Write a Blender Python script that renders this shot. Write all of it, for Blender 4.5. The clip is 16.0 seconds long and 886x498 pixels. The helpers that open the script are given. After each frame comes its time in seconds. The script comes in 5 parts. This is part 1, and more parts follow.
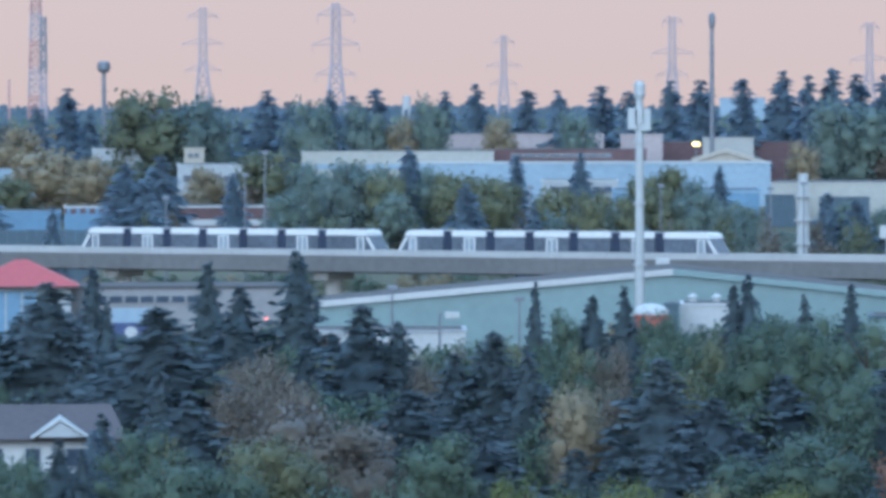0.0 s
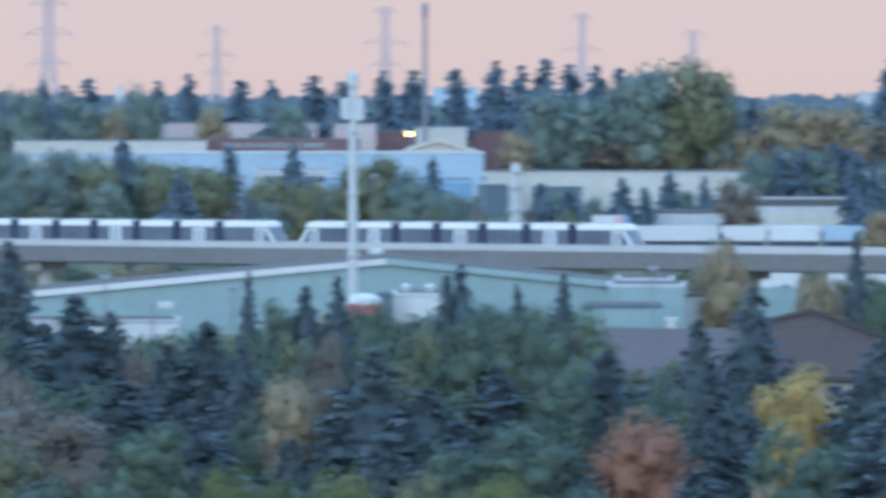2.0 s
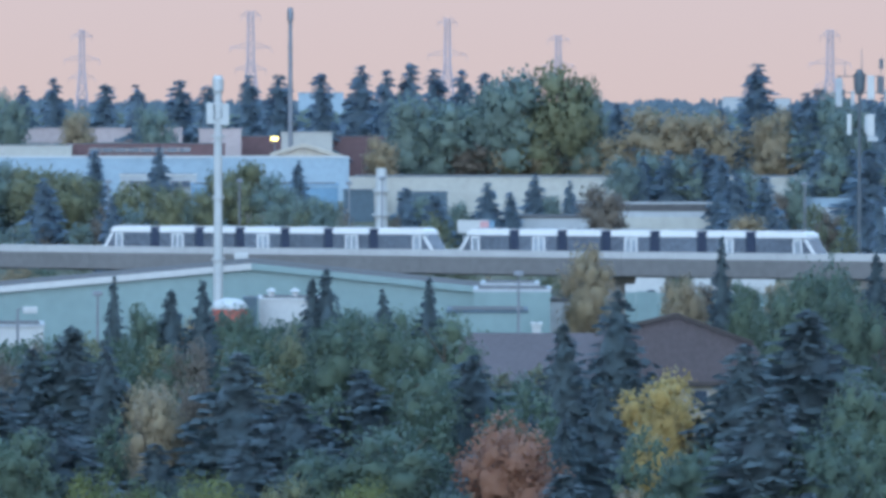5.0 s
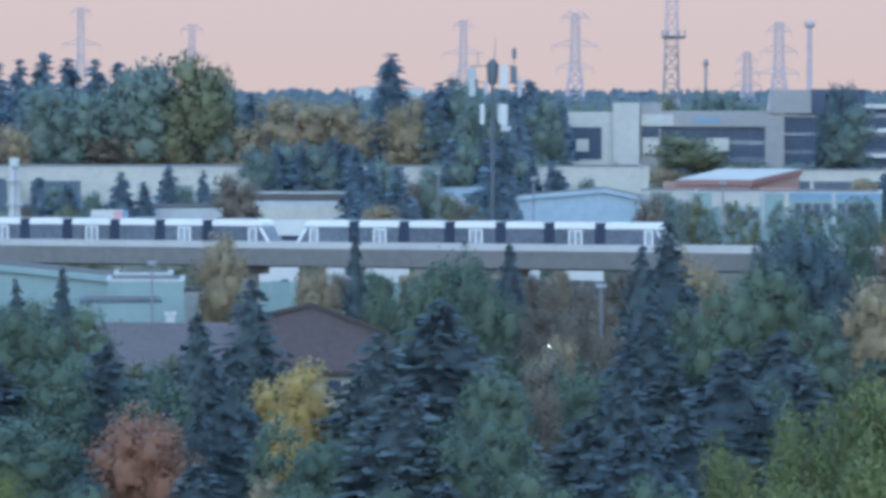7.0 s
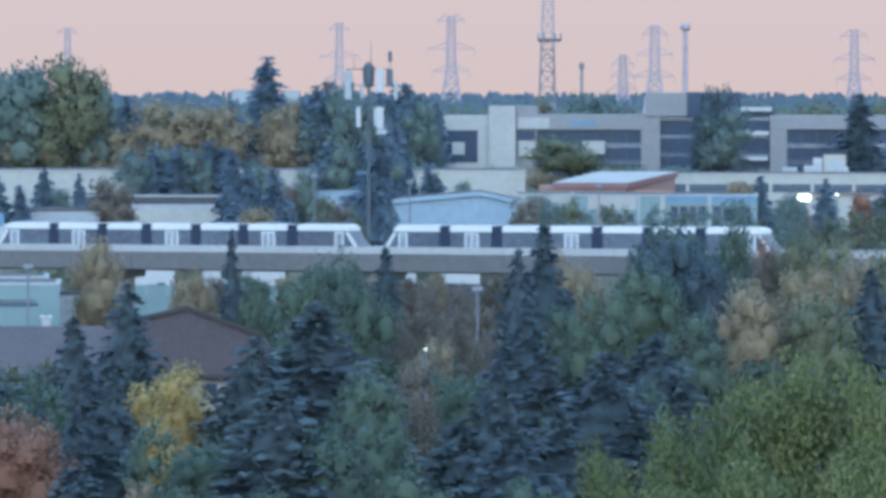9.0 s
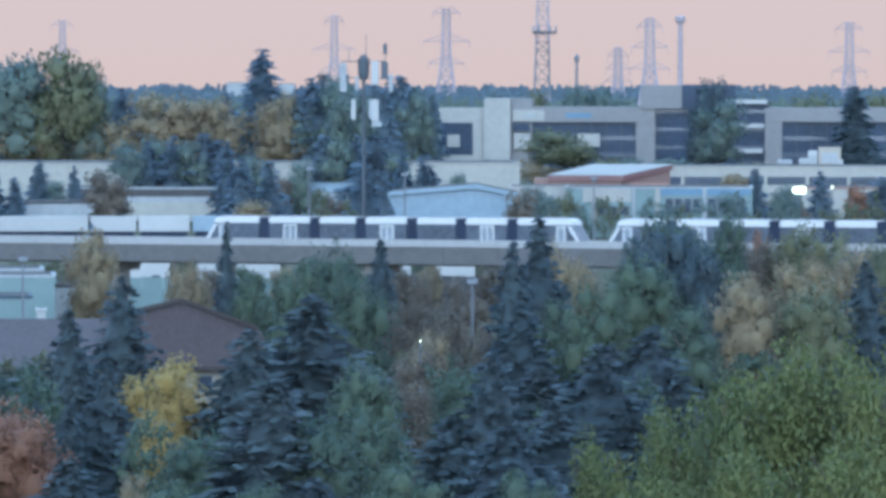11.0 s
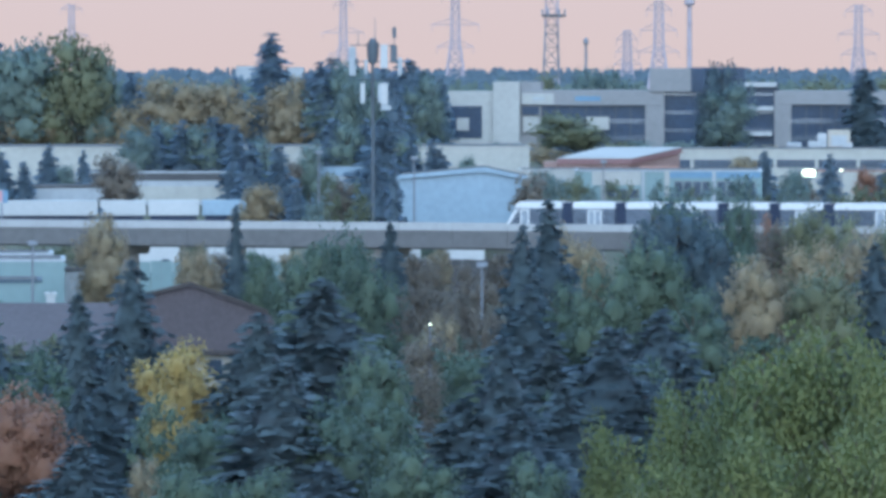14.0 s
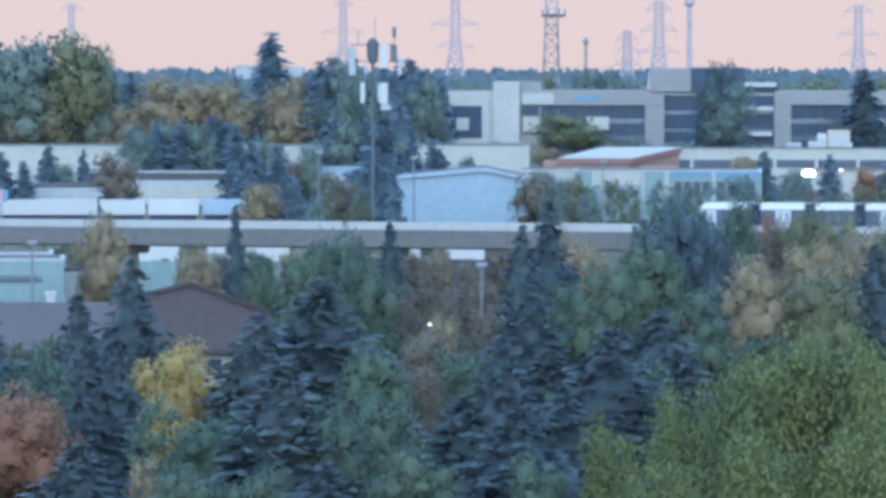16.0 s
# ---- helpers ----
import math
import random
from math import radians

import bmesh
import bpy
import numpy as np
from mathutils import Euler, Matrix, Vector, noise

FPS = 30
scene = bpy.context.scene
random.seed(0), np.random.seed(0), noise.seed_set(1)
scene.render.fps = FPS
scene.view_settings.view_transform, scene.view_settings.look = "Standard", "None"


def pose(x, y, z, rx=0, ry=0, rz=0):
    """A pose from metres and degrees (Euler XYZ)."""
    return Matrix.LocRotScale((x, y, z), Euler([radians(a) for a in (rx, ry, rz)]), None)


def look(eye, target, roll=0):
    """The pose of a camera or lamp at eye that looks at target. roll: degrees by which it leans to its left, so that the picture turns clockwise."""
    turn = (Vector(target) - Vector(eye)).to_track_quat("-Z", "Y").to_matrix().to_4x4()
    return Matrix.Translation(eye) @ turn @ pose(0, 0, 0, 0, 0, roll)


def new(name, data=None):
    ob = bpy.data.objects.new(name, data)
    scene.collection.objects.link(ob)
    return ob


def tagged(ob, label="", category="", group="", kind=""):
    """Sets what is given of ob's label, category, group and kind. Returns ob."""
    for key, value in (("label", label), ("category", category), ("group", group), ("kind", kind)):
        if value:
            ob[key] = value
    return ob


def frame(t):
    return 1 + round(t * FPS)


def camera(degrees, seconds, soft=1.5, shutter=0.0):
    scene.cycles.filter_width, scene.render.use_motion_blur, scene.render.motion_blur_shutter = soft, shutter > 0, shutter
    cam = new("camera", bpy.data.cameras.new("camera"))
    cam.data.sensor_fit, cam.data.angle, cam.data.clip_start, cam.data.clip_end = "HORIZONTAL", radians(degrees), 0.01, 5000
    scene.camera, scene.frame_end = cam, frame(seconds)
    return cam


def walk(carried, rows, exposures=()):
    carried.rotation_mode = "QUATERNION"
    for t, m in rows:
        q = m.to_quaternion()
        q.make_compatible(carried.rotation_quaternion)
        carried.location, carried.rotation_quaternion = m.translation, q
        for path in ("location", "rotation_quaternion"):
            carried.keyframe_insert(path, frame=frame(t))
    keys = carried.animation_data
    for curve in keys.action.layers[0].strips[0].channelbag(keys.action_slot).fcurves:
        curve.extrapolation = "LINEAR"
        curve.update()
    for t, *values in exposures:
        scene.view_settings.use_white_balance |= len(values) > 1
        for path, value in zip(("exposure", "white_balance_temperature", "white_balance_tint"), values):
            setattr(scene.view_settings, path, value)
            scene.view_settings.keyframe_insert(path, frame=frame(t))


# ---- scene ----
# Polar plan round the lookout: u = bearing and v = dip below the level line, both in milliradians,
# d = distance in metres.  The lookout is 25 m above the low ground.
EYE_Z = 25.0
cam = camera(8.97, 16.0, soft=3.8, shutter=0.5)

# seconds, bearing, dip, lean in degrees
HEADINGS = [
    (0.0, -0.0, 25.1, -0.086),
    (0.5, 5.08, 24.97, -0.055),
    (1.0, 7.4, 25.23, -0.065),
    (1.5, 16.79, 26.0, -0.047),
    (1.6, 18.6, 26.1, -0.05),
    (1.8, 31.6, 26.6, -0.04),
    (2.0, 50.78, 26.97, -0.027),
    (2.2, 62.8, 26.6, 0),
    (2.3, 69.2, 26.0, 0.02),
    (2.5, 73.23, 25.26, 0.035),
    (3.0, 70.87, 24.38, -0.032),
    (3.2, 71.8, 24.7, 0),
    (5.3, 76.00, 26.13, 0.03),
    (5.5, 78.54, 26.17, 0.04),
    (6.0, 88.10, 27.20, 0.067),
    (6.5, 96.80, 27.40, 0.043),
    (6.6, 98.50, 27.68, 0.05),
    (6.7, 107.9, 27.85, 0.06),
    (6.8, 120.0, 27.8, 0.07),
    (6.9, 134.7, 28.2, 0.08),
    (7.0, 139.46, 27.9, 0.082),
    (7.5, 150.32, 28.22, -0.033),
    (8.0, 155.74, 27.8, 0.01),
    (8.5, 158.98, 27.04, 0.035),
    (9.0, 161.38, 27.33, 0.051),
    (11.5, 162.49, 28.75, 0.05),
    (12.0, 162.28, 28.41, 0.006),
    (12.5, 161.58, 28.87, 0.011),
    (13.0, 161.16, 30.21, 0.022),
    (13.5, 161.21, 30.75, 0.039),
    (14.0, 160.59, 31.59, -0.048),
    (14.5, 160.92, 31.19, -0.086),
    (15.0, 160.41, 31.17, -0.009),
    (15.5, 163.37, 30.4, -0.041),
    (16.0, 160.64, 31.63, 0.011),
]


def aim(u, v, lean):
    u, v = u / 1000, v / 1000
    eye = Vector((0, 0, EYE_Z))
    way = Vector((math.sin(u) * math.cos(v), math.cos(u) * math.cos(v), -math.sin(v)))
    return look(eye, eye + way * 100, lean)


walk(cam, [(t, aim(u, v, lean)) for t, u, v, lean in HEADINGS],
     [(0, 0.0), (2.5, 0.1), (5.5, 0.0), (12.5, 0.04), (14, 0.08), (14.8, 0.18), (16, 0.24)])

# ---- world and light: dusk, clear, the sun just gone behind the lookout ----
world = bpy.data.worlds.new("dusk_sky")
scene.world = world
world.use_nodes = True
wn, wl = world.node_tree.nodes, world.node_tree.links
wn.clear()
w_out, w_bg = wn.new("ShaderNodeOutputWorld"), wn.new("ShaderNodeBackground")
w_co, w_sep, w_ramp = wn.new("ShaderNodeTexCoord"), wn.new("ShaderNodeSeparateXYZ"), wn.new("ShaderNodeValToRGB")
wl.new(w_co.outputs["Generated"], w_sep.inputs[0])
wl.new(w_sep.outputs["Z"], w_ramp.inputs[0])
wl.new(w_ramp.outputs[0], w_bg.inputs[0])
wl.new(w_bg.outputs[0], w_out.inputs[0])
w_bg.inputs[1].default_value = 1.0
sky = w_ramp.color_ramp
for pos, col in ((0.0, (0.672, 0.548, 0.557)), (0.010, (0.640, 0.562, 0.592)), (0.03, (0.585, 0.568, 0.625)), (0.10, (0.80, 1.06, 1.42)),
                 (0.30, (0.86, 1.60, 2.50)), (1.0, (0.80, 1.66, 2.72))):
    e = sky.elements[0] if pos == 0 else sky.elements[1] if pos == 1.0 else sky.elements.new(pos)
    e.position, e.color = pos, (*col, 1)
sun = new("sun", bpy.data.lights.new("sun", "SUN"))
sun.data.energy, sun.data.angle, sun.data.color = 3.1, radians(50), (0.70, 0.96, 1.25)
sun.matrix_world = look((0, 0, 0), (0.22, 1.0, -0.25))


# ---- materials ----
def material(name, col, rough=0.8, metal=0.0, vary=0.18, scale=0.6, fine=0.0, bump=0.0, rand=0.0, tint=None):
    """Two scales of noise in brightness, an optional second colour, grain as relief, and a shift from object to object."""
    m = bpy.data.materials.new(name)
    m.use_nodes = True
    n, l = m.node_tree.nodes, m.node_tree.links
    b = n["Principled BSDF"]
    b.inputs["Roughness"].default_value, b.inputs["Metallic"].default_value = rough, metal
    geo = n.new("ShaderNodeNewGeometry")
    n1, n2 = n.new("ShaderNodeTexNoise"), n.new("ShaderNodeTexNoise")
    n1.inputs["Scale"].default_value, n2.inputs["Scale"].default_value = scale * 0.25, (fine or scale * 4)
    n1.inputs["Detail"].default_value, n2.inputs["Detail"].default_value = 3, 4
    for k in (n1, n2):
        l.new(geo.outputs["Position"], k.inputs["Vector"])
    add = n.new("ShaderNodeMath")
    add.operation = "ADD"
    l.new(n1.outputs[0], add.inputs[0])
    l.new(n2.outputs[0], add.inputs[1])
    last = add
    if rand:
        oi, mad = n.new("ShaderNodeObjectInfo"), n.new("ShaderNodeMath")
        mad.operation = "MULTIPLY_ADD"
        l.new(oi.outputs["Random"], mad.inputs[0])
        mad.inputs[1].default_value = rand * 2
        l.new(add.outputs[0], mad.inputs[2])
        last = n.new("ShaderNodeMath")
        last.operation = "SUBTRACT"
        l.new(mad.outputs[0], last.inputs[0])
        last.inputs[1].default_value = rand
    mr = n.new("ShaderNodeMapRange")
    mr.inputs["From Min"].default_value, mr.inputs["From Max"].default_value = 0.55, 1.45
    l.new(last.outputs[0], mr.inputs["Value"])
    ramp = n.new("ShaderNodeValToRGB")
    l.new(mr.outputs[0], ramp.inputs[0])
    lo = [c * (1 - vary * 1.6) for c in col]
    hi = [min(0.92, c * (1 + vary * 1.6)) for c in (tint or col)]
    ramp.color_ramp.elements[0].color, ramp.color_ramp.elements[1].color = (*lo, 1), (*hi, 1)
    l.new(ramp.outputs[0], b.inputs["Base Color"])
    if bump:
        bp = n.new("ShaderNodeBump")
        bp.inputs["Strength"].default_value, bp.inputs["Distance"].default_value = bump, 0.05
        l.new(n2.outputs[0], bp.inputs["Height"])
        l.new(bp.outputs[0], b.inputs["Normal"])
    return m


def foliage(name, col, tint, spread=0.5, haze_sheen=0.06):
    """Leaves: colour varies from tree to tree, clump to clump and leaf to leaf, a little light passes through."""
    m = bpy.data.materials.new(name)
    m.use_nodes = True
    n, l = m.node_tree.nodes, m.node_tree.links
    b = n["Principled BSDF"]
    b.inputs["Roughness"].default_value = 0.75
    b.inputs["Specular IOR Level"].default_value = 0.4
    # bluish sheen that lifts dark foliage in place of haze
    b.inputs["Sheen Weight"].default_value = haze_sheen
    b.inputs["Sheen Roughness"].default_value = 0.6
    b.inputs["Sheen Tint"].default_value = (0.45, 0.65, 1.0, 1)
    geo, oi = n.new("ShaderNodeNewGeometry"), n.new("ShaderNodeObjectInfo")
    tex = n.new("ShaderNodeTexNoise")
    tex.inputs["Scale"].default_value, tex.inputs["Detail"].default_value = 0.55, 3
    l.new(geo.outputs["Position"], tex.inputs["Vector"])
    a1, a2, mr = n.new("ShaderNodeMath"), n.new("ShaderNodeMath"), n.new("ShaderNodeMapRange")
    a1.operation = a2.operation = "MULTIPLY_ADD"
    l.new(geo.outputs["Random Per Island"], a1.inputs[0])
    a1.inputs[1].default_value = 0.07
    l.new(tex.outputs[0], a1.inputs[2])
    l.new(oi.outputs["Random"], a2.inputs[0])
    a2.inputs[1].default_value = spread
    l.new(a1.outputs[0], a2.inputs[2])
    mr.inputs["From Min"].default_value, mr.inputs["From Max"].default_value = 0.4, 1.0 + spread * 0.7
    l.new(a2.outputs[0], mr.inputs["Value"])
    ramp = n.new("ShaderNodeValToRGB")
    l.new(mr.outputs[0], ramp.inputs[0])
    ramp.color_ramp.elements[0].color, ramp.color_ramp.elements[1].color = (*col, 1), (*tint, 1)
    l.new(ramp.outputs[0], b.inputs["Base Color"])
    # a leaf reflects and lets through about as much light
    tr, both, out = n.new("ShaderNodeBsdfTranslucent"), n.new("ShaderNodeAddShader"), n["Material Output"]
    l.new(ramp.outputs[0], tr.inputs["Color"])
    l.new(b.outputs[0], both.inputs[0])
    l.new(tr.outputs[0], both.inputs[1])
    l.new(both.outputs[0], out.inputs["Surface"])
    return m


def glow(name, col, strength):
    m = bpy.data.materials.new(name)
    m.use_nodes = True
    b = m.node_tree.nodes["Principled BSDF"]
    b.inputs["Base Color"].default_value = (*col, 1)
    b.inputs["Emission Color"].default_value = (*col, 1)
    b.inputs["Emission Strength"].default_value = strength
    return m


def glass(name, col, rough=0.12, gloss=0.7):
    """Dark tinted panes, seen from outside."""
    m = material(name, col, rough=rough, vary=0.3, scale=0.5)
    m.node_tree.nodes["Principled BSDF"].inputs["Specular IOR Level"].default_value = gloss
    return m


M_GRASS = material("autumn_grass", (0.045, 0.055, 0.04), rough=0.95, vary=0.4, scale=0.15, fine=2.0, tint=(0.09, 0.085, 0.055))
M_ASPHALT = material("worn_asphalt", (0.07, 0.07, 0.075), rough=0.9, vary=0.25, scale=0.4)
M_CONCRETE = material("grey_concrete", (0.30, 0.29, 0.28), rough=0.9, vary=0.14, scale=0.4, bump=0.2)
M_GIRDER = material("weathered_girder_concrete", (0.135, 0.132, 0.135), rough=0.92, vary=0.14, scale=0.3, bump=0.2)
M_PARAPET = material("pale_parapet_concrete", (0.365, 0.365, 0.37), rough=0.85, vary=0.10, scale=0.5)
M_TRAINWHITE = material("train_white_paint", (0.60, 0.605, 0.61), rough=0.35, vary=0.04, scale=0.5)
M_TRAINGREY = material("train_silver_paint", (0.225, 0.25, 0.285), rough=0.35, vary=0.06, scale=0.5)
M_TRAINGLASS = glass("train_window_glass", (0.098, 0.118, 0.148), 0.12)
M_DOORPANE = glass("train_door_glass", (0.25, 0.285, 0.32), 0.2)
M_BELLOWS = material("black_rubber_bellows", (0.022, 0.034, 0.066), rough=0.8)
M_STEEL = material("galvanised_steel", (0.18, 0.195, 0.225), rough=0.55, metal=0.3, vary=0.12)
# steel of far pylons and masts, haze put into its pinkish pale colour
M_HAZESTEEL = material("haze_pale_steel", (0.36, 0.305, 0.335), rough=0.7, vary=0.1)
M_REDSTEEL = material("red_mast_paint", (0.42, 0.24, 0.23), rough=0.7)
M_DARKSTEEL = material("dark_mast_steel", (0.072, 0.092, 0.112), rough=0.6)
M_WHITE = material("white_paint", (0.42, 0.425, 0.43), rough=0.6, vary=0.07)
M_POLE = material("pale_mast_paint", (0.38, 0.40, 0.41), rough=0.5, vary=0.06)
M_TEAL = material("teal_metal_cladding", (0.165, 0.245, 0.252), rough=0.55, vary=0.08, scale=0.25)
M_BLUEWALL = material("pale_blue_cladding", (0.245, 0.33, 0.40), rough=0.7, vary=0.10, scale=0.3)
M_BLUE = material("mid_blue_cladding", (0.125, 0.235, 0.34), rough=0.7, vary=0.12, scale=0.3)
M_CREAM = material("cream_stucco", (0.375, 0.365, 0.335), rough=0.85, vary=0.10, scale=0.3)
M_PINK = material("dusty_pink_stucco", (0.40, 0.33, 0.33), rough=0.85, vary=0.12, scale=0.3)
M_TAN = material("tan_stucco", (0.38, 0.34, 0.29), rough=0.85, vary=0.12, scale=0.3)
M_GREYWALL = material("light_grey_cladding", (0.34, 0.36, 0.38), rough=0.8, vary=0.12, scale=0.3)
M_OFFICE = material("precast_office_concrete", (0.235, 0.23, 0.235), rough=0.85, vary=0.08, scale=0.3)
M_OFFICELIGHT = material("light_precast_concrete", (0.375, 0.365, 0.345), rough=0.85, vary=0.08, scale=0.3)
# the blue in this dark glass is haze put into its colour
M_DARKGLASS = glass("dark_office_glass", (0.014, 0.034, 0.068), 0.35, 0.3)
M_ROOFWHITE = material("white_metal_roofing", (0.36, 0.345, 0.335), rough=0.6, vary=0.06)
M_WINDOW = glass("window_glass", (0.05, 0.07, 0.10))
M_BRICK = material("orange_brick", (0.29, 0.185, 0.165), rough=0.9, vary=0.2, scale=0.5)
M_RUST = material("rust_red_fascia", (0.235, 0.125, 0.125), rough=0.8, vary=0.12, scale=0.5)
M_ORANGE = material("orange_canopy_paint", (0.40, 0.20, 0.15), rough=0.7, vary=0.1)
M_ROOFGREY = material("grey_roofing", (0.078, 0.076, 0.080), rough=0.9, vary=0.15, scale=0.3)
M_ROOFBROWN = material("brown_shingles", (0.104, 0.085, 0.093), rough=0.95, vary=0.16, scale=0.4, fine=3.0, bump=0.4, rand=0.25)
M_DARKBROWN = material("dark_brown_trim", (0.05, 0.04, 0.04), rough=0.8)
M_MAROON = material("maroon_cladding", (0.13, 0.075, 0.08), rough=0.85, vary=0.15, scale=0.3)
M_REDROOF = material("red_metal_roof", (0.42, 0.055, 0.06), rough=0.5, vary=0.12, scale=0.4)
M_RED = material("red_paint", (0.45, 0.09, 0.07), rough=0.5)
M_SLATE = material("dark_slate_blue_cladding", (0.062, 0.098, 0.128), rough=0.7, vary=0.15, scale=0.4)
M_ROSE = material("faded_pink_print", (0.46, 0.25, 0.27), rough=0.7, vary=0.08)
M_NAVY = material("navy_sign_paint", (0.035, 0.06, 0.15), rough=0.5)
M_BARK = material("grey_brown_bark", (0.09, 0.07, 0.055), rough=0.95, vary=0.3, scale=3.0, bump=0.5)
M_LAMPW = glow("white_floodlight", (0.85, 1.0, 0.75), 5.0)
M_LAMPY = glow("sodium_lamp", (1.0, 0.8, 0.25), 5.0)
M_LAMPG = glow("green_signal", (0.25, 1.0, 0.65), 4.0)
M_LAMPR = glow("red_tail_light", (1.0, 0.25, 0.2), 1.6)

# Needle colours hold the blue of haze, the second one the most.
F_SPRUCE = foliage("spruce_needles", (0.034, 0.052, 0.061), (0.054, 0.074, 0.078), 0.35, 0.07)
F_HAZESPRUCE = foliage("haze_blue_needles", (0.052, 0.080, 0.104), (0.084, 0.115, 0.134), 0.3, 0.18)
F_GREEN = foliage("green_leaves", (0.039, 0.063, 0.048), (0.078, 0.102, 0.062), 0.4)
F_OLIVE = foliage("olive_leaves", (0.070, 0.080, 0.050), (0.132, 0.126, 0.064), 0.35)
F_LIME = foliage("light_green_leaves", (0.060, 0.077, 0.031), (0.142, 0.143, 0.045), 0.3, 0.03)
F_YELLOW = foliage("yellow_leaves", (0.180, 0.130, 0.053), (0.322, 0.229, 0.074), 0.2)
F_ORANGE = foliage("rust_orange_leaves", (0.148, 0.072, 0.046), (0.220, 0.103, 0.060), 0.2)
F_TAN = foliage("dry_tan_leaves", (0.140, 0.112, 0.076), (0.240, 0.184, 0.108), 0.3)
# green leaves greyed and paled in colour to stand for haze
F_HAZELEAF = foliage("haze_pale_leaves", (0.066, 0.092, 0.086), (0.116, 0.146, 0.112), 0.4, 0.12)
F_BROWN = foliage("bare_brown_twigs", (0.085, 0.071, 0.058), (0.140, 0.112, 0.084), 0.3)


# ---- helpers ----
def spot(u, d):
    return d * math.sin(u / 1000), d * math.cos(u / 1000)


def level(v, d):
    return EYE_Z - v * d / 1000


def ease(a, b, y):
    k = max(0.0, min(1.0, (y - a) / (b - a)))
    return k * k * (3 - 2 * k)


def ground_z(x, y):
    far = 0.25 * math.sin(x * 0.05 + y * 0.021) if y > 60 else 0
    return 9.0 * ease(600, 900, y) + 4.0 * ease(900, 1400, y) + far


def part(name, bm, mat, parent=None, label="", m=None, smooth=False):
    me = bpy.data.meshes.new(name)
    bmesh.ops.recalc_face_normals(bm, faces=bm.faces)
    bm.to_mesh(me)
    bm.free()
    me.materials.append(mat)
    if smooth:
        for p in me.polygons:
            p.use_smooth = True
    ob = new(name, me)
    if m is not None:
        ob.matrix_basis = m
    if parent is not None:
        ob.parent = parent
    if label:
        ob["label"] = label
    return ob


def box(bm, x0, x1, y0, y1, z0, z1, bevel=0.0):
    """An upright block added to bm."""
    vs = [bm.verts.new(c) for c in ((x0, y0, z0), (x1, y0, z0), (x1, y1, z0), (x0, y1, z0), (x0, y0, z1), (x1, y0, z1), (x1, y1, z1), (x0, y1, z1))]
    fs = [bm.faces.new([vs[i] for i in q]) for q in ((3, 2, 1, 0), (4, 5, 6, 7), (0, 1, 5, 4), (1, 2, 6, 5), (2, 3, 7, 6), (3, 0, 4, 7))]
    if bevel:
        es = list({e for f in fs for e in f.edges})
        bmesh.ops.bevel(bm, geom=es, offset=bevel, segments=1, affect="EDGES")


def block(name, dims, mat, parent, label="", bevel=0.0, m=None):
    bm = bmesh.new()
    box(bm, *dims, bevel)
    return part(name, bm, mat, parent, label, m)


def tube(bm, a, b, r0, r1, n=8):
    """A tapered rod from a to b added to bm."""
    a, b = Vector(a), Vector(b)
    q = (b - a).to_track_quat("Z", "Y")
    rings = []
    for c, r in ((a, r0), (b, r1)):
        rings.append([bm.verts.new(c + q @ Vector((r * math.cos(6.28318 * i / n), r * math.sin(6.28318 * i / n), 0))) for i in range(n)])
    for i in range(n):
        j = (i + 1) % n
        bm.faces.new((rings[0][i], rings[0][j], rings[1][j], rings[1][i]))
    bm.faces.new(rings[0][::-1])
    bm.faces.new(rings[1])


def prism(bm, outline, y0, y1):
    """An outline in x and z, drawn out from y0 to y1."""
    a = [bm.verts.new((x, y0, z)) for x, z in outline]
    b = [bm.verts.new((x, y1, z)) for x, z in outline]
    bm.faces.new(a[::-1])
    bm.faces.new(b)
    for i in range(len(a)):
        j = (i + 1) % len(a)
        bm.faces.new((a[i], a[j], b[j], b[i]))


def holder(name, u, d, label, category, group="", z=None, turn=0.0):
    """A thing's empty at its base, its x to the right and its y away from the lookout."""
    x, y = spot(u, d)
    e = new(name)
    e.matrix_basis = pose(x, y, ground_z(x, y) if z is None else z, 0, 0, -math.degrees(u / 1000) + turn)
    return tagged(e, label, category, group)


# ---- ground ----
def build_ground():
    xs = list(np.linspace(-420, 620, 66))
    ys = [-80, 0, 60, 120, 180, 240, 300] + list(np.linspace(320, 1500, 90)) + [1700, 2000, 2400, 3000, 3600, 4400]
    xs = [-4000, -2500, -1500, -800] + xs + [900, 1500, 2500, 4000]
    vs = [(x, y, ground_z(x, y)) for y in ys for x in xs]
    w = len(xs)
    fs = [(j * w + i, j * w + i + 1, (j + 1) * w + i + 1, (j + 1) * w + i) for j in range(len(ys) - 1) for i in range(w - 1)]
    me = bpy.data.meshes.new("ground")
    me.from_pydata(vs, [], fs)
    me.materials.append(M_GRASS)
    tagged(new("ground", me), "autumn grass and scrub ground rising gently behind", "ground", kind="structure")


build_ground()

# ---- guideway: straight elevated line, s metres along it ----
LINE_D, LINE_A = 621.27, 0.62095
LINE_DIR = Vector((math.cos(LINE_A), -math.sin(LINE_A), 0))
LINE_TURN = -math.degrees(LINE_A)


def rail_z(s):
    return 7.85 + 0.0046 * s


def on_line(s, side=0.0, up=0.0):
    """A place on the line; side is metres towards the far side of it."""
    p = Vector((0, LINE_D, 0)) + LINE_DIR * s + Vector((math.sin(LINE_A), math.cos(LINE_A), 0)) * side
    return Vector((p.x, p.y, rail_z(s) + up))


